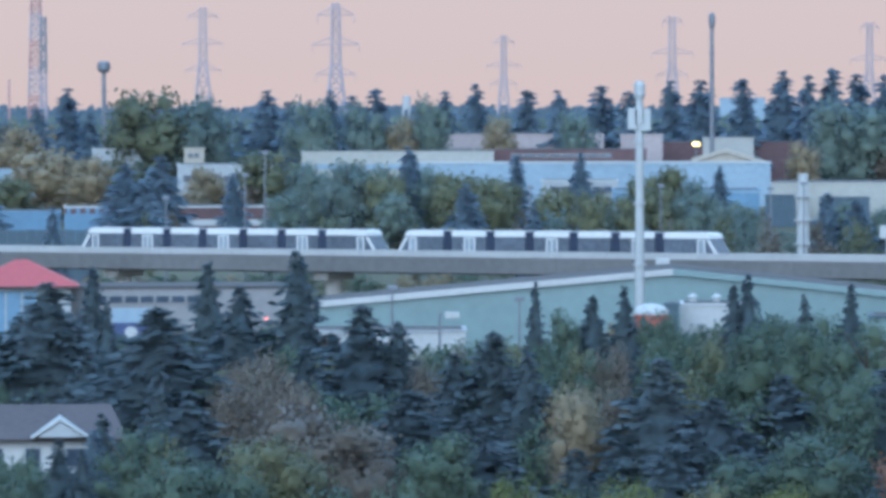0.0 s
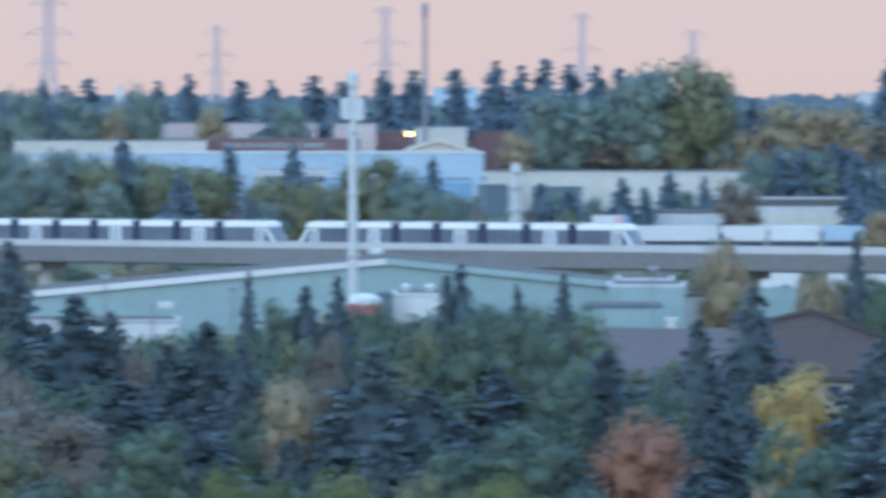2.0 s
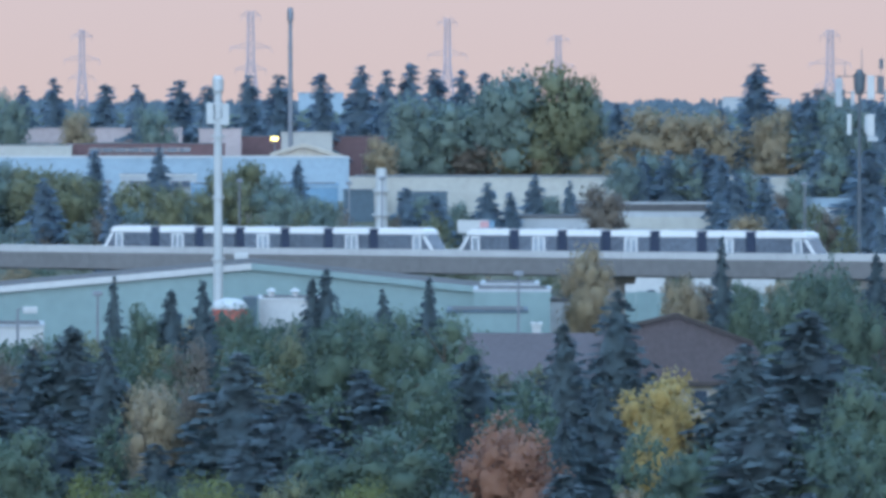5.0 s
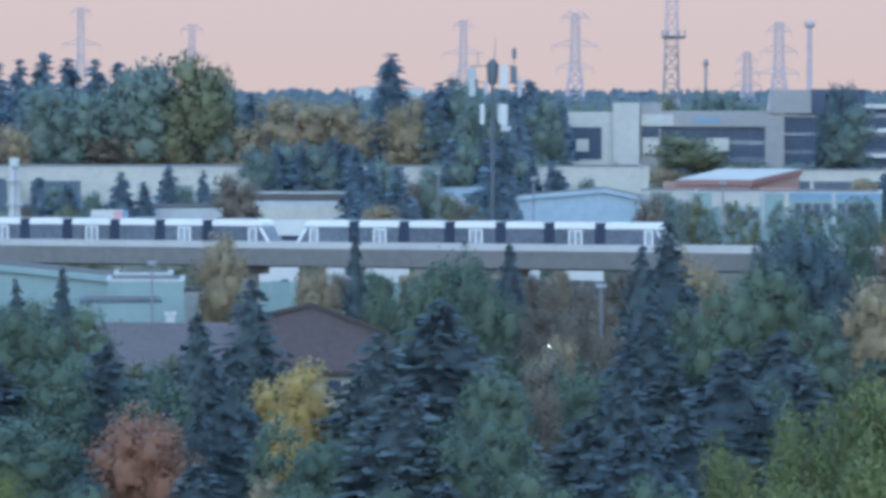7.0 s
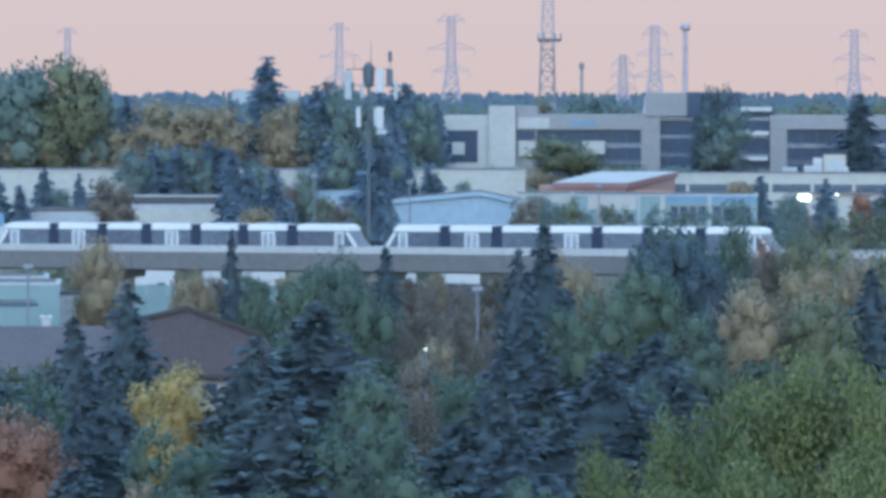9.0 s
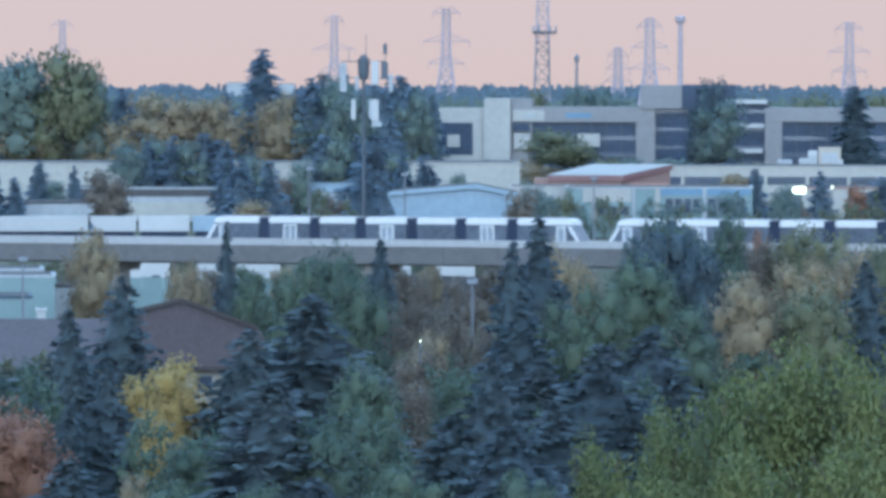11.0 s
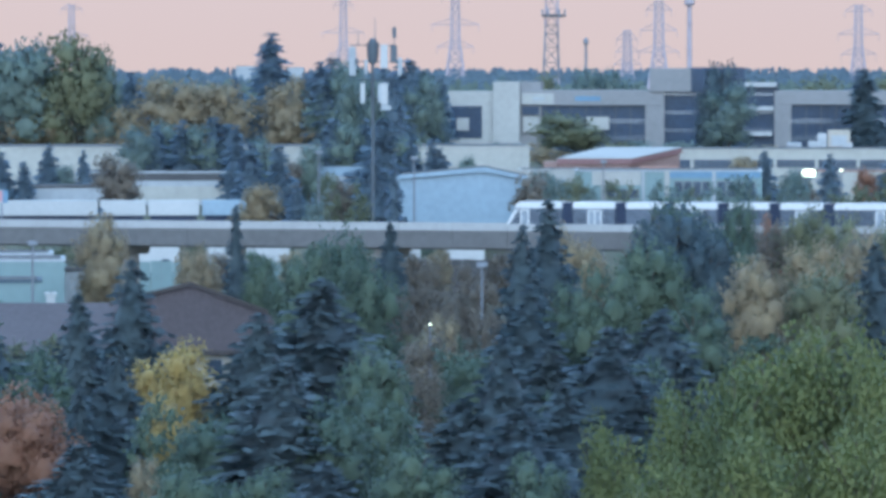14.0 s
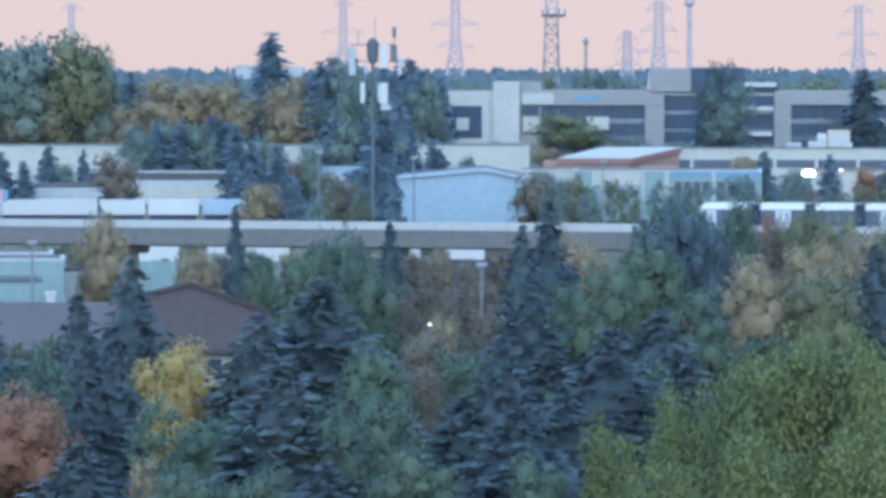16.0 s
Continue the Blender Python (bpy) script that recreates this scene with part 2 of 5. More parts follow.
def build_guideway():
    grade = -math.degrees(math.atan(0.0046))
    g = new("guideway")
    g.matrix_basis = Matrix.Translation(on_line(0)) @ pose(0, 0, 0, 0, grade, LINE_TURN)
    tagged(g, "elevated concrete light rail guideway with pale parapets", "guideway", kind="structure")
    lo, hi, span = -240, 420, 30
    block("deck", (lo, hi, -3.9, 3.9, -0.5, -0.25), M_CONCRETE, g)
    for s in range(lo, hi, span):
        bm = bmesh.new()
        prism_pts = [(-3.3, -0.5), (3.3, -0.5), (2.9, -1.15), (-2.9, -1.15)]
        a = [bm.verts.new((s + 0.04, y, z)) for y, z in prism_pts]
        b = [bm.verts.new((s + span - 0.04, y, z)) for y, z in prism_pts]
        bm.faces.new(a), bm.faces.new(b[::-1])
        for i in range(4):
            bm.faces.new((a[i], b[i], b[(i + 1) % 4], a[(i + 1) % 4]))
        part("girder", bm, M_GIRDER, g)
    for s in range(lo, hi, 6):
        block("parapet_panel", (s + 0.02, s + 5.98, -4.15, -3.93, 0.80, 1.5), M_PARAPET, g)
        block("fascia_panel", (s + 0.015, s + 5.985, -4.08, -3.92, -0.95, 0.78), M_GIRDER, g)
        block("parapet_panel", (s + 0.02, s + 5.98, 3.93, 4.15, -0.4, 1.35), M_PARAPET, g)
    for y in (-0.72, 0.72):
        block("rail", (lo, hi, y - 0.04, y + 0.04, -0.25, 0.0), M_STEEL, g)
    for s in range(lo + 15, hi, span):
        p = on_line(s)
        gz = ground_z(p.x, p.y)
        bm = bmesh.new()
        tube(bm, (s, 0, gz - rail_z(s) - 0.3), (s, 0, -2.0), 0.95, 0.95, 16)
        prism(bm, [(s - 0.9, -2.0), (s + 0.9, -2.0), (s + 1.1, -1.15), (s - 1.1, -1.15)], -2.4, 2.4)
        part("pier", bm, M_CONCRETE, g)


build_guideway()


# ---- the two coupled light rail vehicles ----
MODULES = (6.75, 5.75, 5.2, 5.75, 5.45, 5.65, 7.45)


def build_vehicle(name_label):
    v = tagged(new("light_rail_vehicle"), name_label, "train", "coupled light rail vehicles")
    half, s = 1.32, 0.0
    n = len(MODULES)
    for k, ln in enumerate(MODULES):
        a, b = s + (0.0 if k == 0 else 0.6), s + ln - (0.0 if k == n - 1 else 0.6)
        cab = -1 if k == 0 else 1 if k == n - 1 else 0
        # lower body, with slanted cab end
        bm = bmesh.new()
        if cab:
            e, i = (a, b) if cab < 0 else (b, a)
            sg = 1 if cab < 0 else -1
            low = [(e, 0.35), (e + sg * 0.05, 1.35), (i, 1.35), (i, 0.35)]
        else:
            low = [(a, 0.35), (a, 1.35), (b, 1.35), (b, 0.35)]
        prism(bm, low, -half, half)
        body = part("body_module", bm, M_TRAINGREY, v)
        # window band set in
        bm = bmesh.new()
        if cab:
            up = [(e + sg * 0.07, 1.352), (e + sg * 1.05, 3.0), (i, 3.0), (i, 1.352)]
        else:
            up = [(a, 1.352), (a, 3.0), (b, 3.0), (b, 1.352)]
        prism(bm, up, -half + 0.03, half - 0.03)
        part("window_band", bm, M_TRAINGLASS, body, "dark tinted glass")
        # roof shroud with rounded edges
        bm = bmesh.new()
        if cab:
            top = [(e + sg * 1.02, 2.98), (e + sg * 1.12, 3.35), (e + sg * 1.5, 3.62), (i, 3.62), (i, 2.98)]
        else:
            top = [(a, 2.98), (a, 3.62), (b, 3.62), (b, 2.98)]
        prism(bm, top, -half - 0.015, half + 0.015)
        es = [ed for ed in bm.edges if abs((ed.verts[0].co - ed.verts[1].co).y) < 0.01 and min(ed.verts[0].co.z, ed.verts[1].co.z) > 3.5]
        bmesh.ops.bevel(bm, geom=es, offset=0.16, segments=2, affect="EDGES")
        part("roof_shroud", bm, M_TRAINWHITE, v, "white roof shroud")
        block("roof_unit", ((a + b) / 2 - 1.3, (a + b) / 2 + 1.3, -0.7, 0.9, 3.62, 3.70), M_TRAINGREY, v, bevel=0.05)
        # window posts
        for side in (-1, 1):
            y0, y1 = sorted((side * (half - 0.03), side * (half + 0.005)))
            if cab:
                bm = bmesh.new()
                prism(bm, [(e + sg * 0.0, 1.3), (e + sg * 1.02, 2.86), (e + sg * 1.42, 2.86), (e + sg * 0.38, 1.3)], y0, y1)
                part("cab_pillar", bm, M_TRAINWHITE, v)
            # doors
            doors = []
            if k in (1, 3, 5):
                doors = [((a + b) / 2 + 0.1, 0.72)]
            elif cab:
                doors = [(e + sg * 2.1, 0.46)]
            for c, w in doors:
                y0d, y1d = sorted((side * (half - 0.02), side * (half + 0.022)))
                bm = bmesh.new()
                box(bm, c - w - 0.04, c + w + 0.04, y0d, y1d, 2.72, 2.86)
                box(bm, c - w - 0.04, c - w + 0.12, y0d, y1d, 0.4, 2.72)
                box(bm, c + w - 0.12, c + w + 0.04, y0d, y1d, 0.4, 2.72)
                if w > 0.5:
                    box(bm, c - 0.07, c + 0.07, y0d, y1d, 0.4, 2.72)
                dr = part("door", bm, M_TRAINWHITE, v, "white framed passenger door")
                g0, g1 = sorted((side * (half - 0.025), side * (half + 0.008)))
                block("door_pane", (c - w + 0.12, c + w - 0.12, g0, g1, 0.9, 2.70), M_DOORPANE, dr)
        if k < n - 1:
            bm = bmesh.new()
            fold = [(b + 1.2 * q / 10, half - (0.12 if q % 2 else 0.2)) for q in range(11)]
            lo_ring = [bm.verts.new((x, y, 0.5)) for x, y in fold] + [bm.verts.new((x, -y, 0.5)) for x, y in fold[::-1]]
            hi_ring = [bm.verts.new((x, y, 3.56)) for x, y in fold] + [bm.verts.new((x, -y, 3.56)) for x, y in fold[::-1]]
            bm.faces.new(lo_ring[::-1]), bm.faces.new(hi_ring)
            for q in range(22):
                bm.faces.new((lo_ring[q], lo_ring[(q + 1) % 22], hi_ring[(q + 1) % 22], hi_ring[q]))
            part("gangway_bellows", bm, M_BELLOWS, v, "black rubber gangway bellows")
        if k in (0, 3, 6):
            for w in (-0.9, 0.9):
                c = (a + b) / 2 + w
                for y in (-0.72, 0.72):
                    bm = bmesh.new()
                    tube(bm, (c, y - 0.06, 0.31), (c, y + 0.06, 0.31), 0.31, 0.31, 14)
                    part("wheel", bm, M_BELLOWS, v)
        s += ln
    return v


TRAIN_A = build_vehicle("white and grey low floor light rail vehicle, trailing, on the guideway")
TRAIN_B = build_vehicle("white and grey low floor light rail vehicle, leading, on the guideway")
TRAIN_GAP = 2.98

# ---- trees ----
RNG = np.random.default_rng(7)


def quads_mesh(name, centres, ax, bx, out, core=None):
    """Many small leaves, each one quad: centre plus and minus two half axes, shaded softly along out."""
    n = len(centres)
    flip = np.sign(np.sum(np.cross(ax, bx) * out, axis=1))
    bx = bx * np.where(flip == 0, 1, flip)[:, None]
    v = np.empty((n, 4, 3))
    v[:, 0], v[:, 1], v[:, 2], v[:, 3] = centres - ax * 0.9 - bx * 0.35, centres + ax * 0.15 - bx, centres + ax, centres - ax * 0.1 + bx
    me = bpy.data.meshes.new(name)
    vs, fs = v.reshape(-1, 3).tolist(), np.arange(n * 4).reshape(n, 4).tolist()
    if core:
        vs, fs = vs + core[0].tolist(), fs + [tuple(i + n * 4 for i in f) for f in core[1]]
    me.from_pydata(vs, [], fs)
    face = np.cross(ax, bx)
    face /= np.linalg.norm(face, axis=1)[:, None] + 1e-9
    soft = out / (np.linalg.norm(out, axis=1)[:, None] + 1e-9) * 0.9 + face * 0.10
    soft /= np.linalg.norm(soft, axis=1)[:, None] + 1e-9
    for poly in me.polygons:
        poly.use_smooth = True
    soft = np.repeat(soft, 4, axis=0)
    me.normals_split_custom_set_from_vertices((np.concatenate((soft, core[2])) if core else soft).tolist())
    return me


def ball():
    bm = bmesh.new()
    bmesh.ops.create_icosphere(bm, subdivisions=2, radius=1)
    co = np.array([v.co[:] for v in bm.verts])
    fs = [[v.index for v in f.verts] for f in bm.faces]
    bm.free()
    return co, fs


BALL = ball()


def spruce_mesh(seed, tiers, droop, rag, slim, spray=0.0185, many=0.9):
    """Crown of a spruce, one metre high: whorls of boughs, each a run of flat sprays."""
    r = np.random.default_rng(seed)
    cs, aa, bb, nn = [], [], [], []
    base = 0.06
    for i in range(tiers):
        f = i / (tiers - 1)
        h = base + (1 - base) * f ** 0.93
        reach = slim * (1 - f ** 1.15) ** 0.72 * (0.80 + 0.34 * r.random()) + 0.006
        boughs = int((7 + 12 * (1 - f)) * many)
        sp = spray * (0.55 + 0.55 * (1 - f) ** 0.5)
        for k in range(boughs):
            az = r.random() * 6.283
            ln = reach * (1 - rag * r.random())
            hb = h + r.normal(0, 0.55 / tiers)
            out = np.array([math.cos(az), math.sin(az), 0])
            side = np.array([-out[1], out[0], 0])
            steps = max(2, int(ln / (spray * 1.25)))
            for q in range(steps):
                t = (q + 0.6) / steps
                z = hb - droop * ln * t * (1.2 - 0.5 * t) + r.normal(0, 0.006)
                for w in (-1, 1):
                    c = out * ln * t + side * w * spray * 0.6 * (1.3 - t) + np.array([0, 0, z])
                    a = out * sp + side * w * sp * 0.7 + np.array([0, 0, -sp * 0.45]) + r.normal(0, 0.004, 3)
                    b = side * w * sp * 0.4 + np.array([0, 0, -sp * 0.55]) + r.normal(0, 0.005, 3)
                    cs.append(c), aa.append(a), bb.append(b), nn.append(out * 0.8 + side * w * 0.25 + np.array([0, 0, 0.30 - 0.2 * (1 - t)]))
    for q in range(10):
        cs.append(np.array([0, 0, 0.985 + q * 0.002])), aa.append(r.normal(0, 0.004, 3) + (0, 0, 0.016)), bb.append(r.normal(0, 0.005, 3)), nn.append(np.array([0, -0.3, 1.0]))
    # dense inner cone of twigs
    cv, cf, cn, rings, sides = [], [], [], 16, 11
    for i in range(rings):
        f = i / (rings - 1)
        for k in range(sides):
            a = 6.283 * (k + 0.5 * (i % 2)) / sides
            rad = slim * (1 - f ** 1.15) ** 0.72 * (0.29 + 0.26 * r.random()) + 0.002
            cv.append((math.cos(a) * rad, math.sin(a) * rad, base + (0.97 - base) * f ** 0.93 - 0.25 * rad))
            cn.append((math.cos(a) * 0.85, math.sin(a) * 0.85, 0.5))
    for i in range(rings - 1):
        for k in range(sides):
            k2 = (k + 1) % sides
            cf.append((i * sides + k, i * sides + k2, (i + 1) * sides + k2, (i + 1) * sides + k))
    core = (np.array(cv), cf, np.array(cn))
    return quads_mesh("spruce_crown", np.array(cs), np.array(aa), np.array(bb), np.array(nn), core)


def leafy_mesh(seed, lobes, leaves, leaf, upright=0.0, thin=0.0, plume=1.0, filled=True):
    """Crown of a leaf tree, one metre high and about one wide: uneven lobes filled with leaf clumps."""
    r = np.random.default_rng(seed)
    cs, aa, bb, nn = [], [], [], []
    cv, cf, cn = [], [], []
    for i in range(lobes):
        f = (i + 0.5) / lobes
        az, hgt = i * 2.4 + r.random(), 0.24 + 0.62 * f + 0.05 * r.normal()
        ring = 0.30 * math.sqrt(max(0.05, 1 - ((hgt - 0.45) / 0.55) ** 2)) * (0.45 + 0.6 * r.random()) * (1 - 0.3 * upright)
        c = np.array([math.cos(az) * ring, math.sin(az) * ring, hgt])
        rad = (0.13 + 0.09 * r.random()) * (1.0 - 0.25 * f) * plume
        n = leaves // lobes
        d = r.normal(size=(n, 3))
        d /= np.linalg.norm(d, axis=1)[:, None]
        k = 0.50 + 0.62 * r.random(n) ** 0.7 if not thin else r.random(n) ** 0.8
        if not thin and filled:
            lump = BALL[0] * (rad * (0.22 + 0.42 * r.random(len(BALL[0]))))[:, None] * np.array([1, 1, 0.85 + 0.9 * upright]) + c
            cf += [[q + len(BALL[0]) * len(cv) for q in f_] for f_ in BALL[1]]
            cv.append(lump)
            up = lump - np.array([0, 0, 0.45])
            cn.append(BALL[0] * 0.7 + up / (np.linalg.norm(up, axis=1)[:, None] + 1e-6) * 0.6)
        p = c + d * (rad * k)[:, None] * np.array([1, 1, 0.85 + 0.9 * upright]) + r.normal(0, 0.016, (n, 3))
        cs.append(p)
        a = r.normal(size=(n, 3)) + d * 0.6
        a *= leaf / np.linalg.norm(a, axis=1)[:, None]
        b = np.cross(a, r.normal(size=(n, 3)))
        b *= leaf * (0.7 - 0.45 * thin) / np.linalg.norm(b, axis=1)[:, None]
        aa.append(a), bb.append(b)
        body = p - np.array([0, 0, 0.45])
        nn.append(d * 0.7 + body / (np.linalg.norm(body, axis=1)[:, None] + 1e-6) * 0.6)
    if not thin and filled:
        lump = BALL[0] * (0.40 + 0.50 * r.random(len(BALL[0])))[:, None] * np.array([0.26, 0.26, 0.32]) + np.array([0, 0, 0.52])
        cf += [[q + len(BALL[0]) * len(cv) for q in f_] for f_ in BALL[1]]
        cv.append(lump)
        cn.append(BALL[0])
    p = np.concatenate(cs)
    k = (1.0 - 0.02) / p[:, 2].max()
    p[:, 2] *= k
    core = None
    if cv:
        cv = np.concatenate(cv)
        cv[:, 2] *= k
        core = (cv, cf, np.concatenate(cn))
    return quads_mesh("leaf_crown", p, np.concatenate(aa), np.concatenate(bb), np.concatenate(nn), core)


def trunk_mesh(leafy, seed):
    r = random.Random(seed)
    bm = bmesh.new()
    if not leafy:
        tube(bm, (0, 0, -0.03), (0, 0, 0.95), 0.017, 0.003, 7)
    else:
        tube(bm, (0, 0, -0.03), (0.01, 0, 0.32), 0.022, 0.016, 7)
        tube(bm, (0.01, 0, 0.32), (0, 0.01, 0.85), 0.016, 0.004, 6)
        for i in range(7):
            az, h = i * 2.4, 0.22 + 0.07 * i
            tube(bm, (0, 0, h), (0.24 * math.cos(az), 0.24 * math.sin(az), h + 0.16 + 0.1 * r.random()), 0.009, 0.003, 5)
    me = bpy.data.meshes.new("trunk")
    bm.to_mesh(me)
    bm.free()
    me.materials.append(M_BARK)
    return me


SPRUCES = [spruce_mesh(11, 34, 0.42, 0.35, 0.20), spruce_mesh(12, 30, 0.5, 0.45, 0.20), spruce_mesh(13, 38, 0.35, 0.5, 0.20), spruce_mesh(14, 30, 0.6, 0.35, 0.20)]
LEAFY = [leafy_mesh(21, 22, 4100, 0.0155), leafy_mesh(22, 18, 4000, 0.0155), leafy_mesh(23, 24, 4200, 0.015), leafy_mesh(24, 20, 4100, 0.0155, 0.3)]
POPLAR = [leafy_mesh(31, 26, 8200, 0.0128, 0.50, 0.0, 0.95, False), leafy_mesh(32, 30, 8400, 0.0125, 0.45, 0.0, 0.92, False)]
BARE = [leafy_mesh(41, 26, 3800, 0.0195, 0.2, 0.55), leafy_mesh(42, 22, 3600, 0.0195, 0.3, 0.55)]
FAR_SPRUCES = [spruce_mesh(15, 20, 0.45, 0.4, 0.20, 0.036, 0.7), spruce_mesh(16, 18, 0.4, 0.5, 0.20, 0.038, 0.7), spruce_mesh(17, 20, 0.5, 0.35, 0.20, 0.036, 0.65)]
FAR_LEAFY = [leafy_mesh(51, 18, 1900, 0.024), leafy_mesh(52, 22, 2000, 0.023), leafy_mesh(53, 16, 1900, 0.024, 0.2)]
THICK_LEAFY = [leafy_mesh(61, 20, 900, 0.034, 0, 0.3), leafy_mesh(62, 26, 950, 0.033, 0, 0.3), leafy_mesh(63, 16, 850, 0.034, 0.2, 0.3)]
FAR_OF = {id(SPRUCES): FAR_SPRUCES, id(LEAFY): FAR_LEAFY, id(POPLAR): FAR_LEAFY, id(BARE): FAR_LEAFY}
TRUNKS = [trunk_mesh(False, 1), trunk_mesh(True, 2)]
for me in SPRUCES + LEAFY + POPLAR + BARE + FAR_SPRUCES + FAR_LEAFY + THICK_LEAFY:
    me.materials.append(F_GREEN)

KINDS = {
    "spruce": (SPRUCES, F_SPRUCE, "spruce_tree", "tall dark green spruce tree with drooping boughs", 0.40),
    # blue: distance haze mixed into the needle colour
    "blue": (SPRUCES, F_HAZESPRUCE, "spruce_tree", "spruce tree with layered boughs and haze blue needles", 0.40),
    "green": (LEAFY, F_GREEN, "leaf_tree", "dense dark green leaf tree", 0.85),
    # silver: leaf colour paled for haze on distant trees
    "silver": (LEAFY, F_HAZELEAF, "leaf_tree", "leaf tree with haze paled grey green leaves", 0.85),
    "olive": (LEAFY, F_OLIVE, "leaf_tree", "olive green leaf tree turning in autumn", 0.85),
    "lime": (POPLAR, F_LIME, "poplar_tree", "light green poplar with upright leafy boughs", 0.85),
    "yellow": (LEAFY, F_YELLOW, "leaf_tree", "small bright yellow autumn tree", 0.85),
    "orange": (LEAFY, F_ORANGE, "leaf_tree", "rust orange autumn tree with round crown", 0.85),
    "tan": (LEAFY, F_TAN, "leaf_tree", "tan and gold autumn leaf tree", 0.85),
    "brown": (BARE, F_BROWN, "bare_tree", "nearly bare brown tree with fine twigs", 0.85),
}
TREE_COUNT = [0]


def tree(kind, u, v, d, w, mat=None):
    """A tree at bearing u and distance d, its top at dip v, its crown w milliradians wide."""
    meshes, f, name, label, unit = KINDS[kind]
    x, y = spot(u, d)
    gz = ground_z(x, y)
    h = max(2.0, level(v, d) - gz)
    if unit != 0.40:
        h *= 1.05
    wide = w * d / 1000 / unit * ((2.45 if d < 520 else 1.9) if unit == 0.40 else 1.2)
    i = TREE_COUNT[0] = TREE_COUNT[0] + 1
    e = new(name)
    e.matrix_basis = pose(x, y, gz - 0.1, 0, 0, (i * 73) % 360)
    tagged(e, label, "tree", name.replace("_", " ") + "s")
    trunk = new("trunk", TRUNKS[0 if unit == 0.40 else 1])
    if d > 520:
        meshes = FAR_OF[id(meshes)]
    crown = new("crown", meshes[i % len(meshes)])
    for o in (trunk, crown):
        o.parent = e
    crown.scale = (wide, wide, h)
    trunk.scale = (min(wide, h), min(wide, h), h)
    crown.material_slots[0].link = "OBJECT"
    crown.material_slots[0].material = mat or f
    return e



def thicket(rows, label, name="thicket"):
    """Crowns that no one could count, joined into one mesh for each leaf colour."""
    by = {}
    for i, (kind, u, v, d, w) in enumerate(rows):
        meshes, f, _, _, unit = KINDS[kind]
        by.setdefault((kind, f.name), []).append(((FAR_SPRUCES if unit == 0.40 else THICK_LEAFY)[i % 3], f, u, v, d, w, unit, i))
    for (kind, _), items in by.items():
        vs, ns, faces, f = [], [], [], items[0][1]
        base = 0
        for me, _, u, v, d, w, unit, i in items:
            x, y = spot(u, d)
            gz = ground_z(x, y)
            h = max(2.0, level(v, d) - gz)
            wide = w * d / 1000 / unit * (1.6 if unit == 0.40 else 1.2)
            co = np.empty(len(me.vertices) * 3, np.float32)
            me.vertices.foreach_get("co", co)
            no = np.zeros((len(me.vertices), 3), np.float32)
            cor = np.empty(len(me.loops) * 3, np.float32)
            me.corner_normals.foreach_get("vector", cor)
            at = np.empty(len(me.loops), np.int32)
            me.loops.foreach_get("vertex_index", at)
            no[at] = cor.reshape(-1, 3)
            faces += [[k + base for k in poly.vertices] for poly in me.polygons]
            base += len(me.vertices)
            co, a = co.reshape(-1, 3), i * 1.27
            turn = np.array(((math.cos(a), math.sin(a), 0), (-math.sin(a), math.cos(a), 0), (0, 0, 1)))
            vs.append((co * np.array((wide, wide, h))) @ turn + np.array((x, y, gz - 0.1)))
            ns.append(no @ turn)
        vs, ns = np.concatenate(vs), np.concatenate(ns)
        me = bpy.data.meshes.new(name)
        me.from_pydata(vs.tolist(), [], faces)
        for poly in me.polygons:
            poly.use_smooth = True
        me.normals_split_custom_set_from_vertices(ns.tolist())
        me.materials.append(f)
        tagged(new(name, me), label, "trees", kind="stuff")

# ---- buildings ----
def flat_building(u0, u1, v, d, depth, wall, label, roof=M_ROOFGREY, cap=None, turn=0.0, name="warehouse", bands=(), windows=(), doors=0, ribs=0):
    """A flat-roofed building with coping, wall bands, window rows and pilasters.
    bands: (dip top, dip bottom, material); windows: (first u, last u, dip top, dip bottom, count)."""
    um = (u0 + u1) / 2
    b = holder(name, um, d, label, "building", turn=turn)
    half, z0 = (u1 - u0) / 2 * d / 1000, b.matrix_basis.translation.z
    top = level(v, d) - z0
    block("wall", (-half, half, 0, depth, -0.6, top - 0.25), wall, b)
    block("roof", (-half - 0.12, half + 0.12, -0.12, depth + 0.12, top - 0.25, top), cap or wall, b)
    block("roof_deck", (-half + 0.3, half - 0.3, 0.3, depth - 0.3, top, top + 0.03), roof, b)
    for va, vb, mat in bands:
        block("wall_band", (-half + 0.02, half - 0.02, -0.06, 0.0, level(vb, d) - z0, level(va, d) - z0), mat, b)
    for ua, ub, va, vb, count in windows:
        x0, x1 = (ua - um) * d / 1000, (ub - um) * d / 1000
        za, zb, step = level(vb, d) - z0, level(va, d) - z0, (ub - ua) * d / 1000 / count
        for i in range(count):
            w = block("window", (x0 + i * step + 0.06, x0 + (i + 1) * step - 0.06, -0.10, 0.0, za, zb), M_OFFICE, b)
            block("pane", (x0 + i * step + 0.14, x0 + (i + 1) * step - 0.14, -0.13, -0.02, za + 0.08, zb - 0.08), M_WINDOW, w)
    for i in range(doors):
        c = -half + (i + 0.5) * 2 * half / doors
        block("loading_door", (c - 1.8, c + 1.8, -0.09, 0.0, 0.1, 4.0), M_GREYWALL, b)
    for i in range(ribs):
        c = -half + (i + 0.5) * 2 * half / ribs
        block("pilaster", (c - 0.25, c + 0.25, -0.16, 0.0, -0.4, top - 0.26), wall, b)
    return b


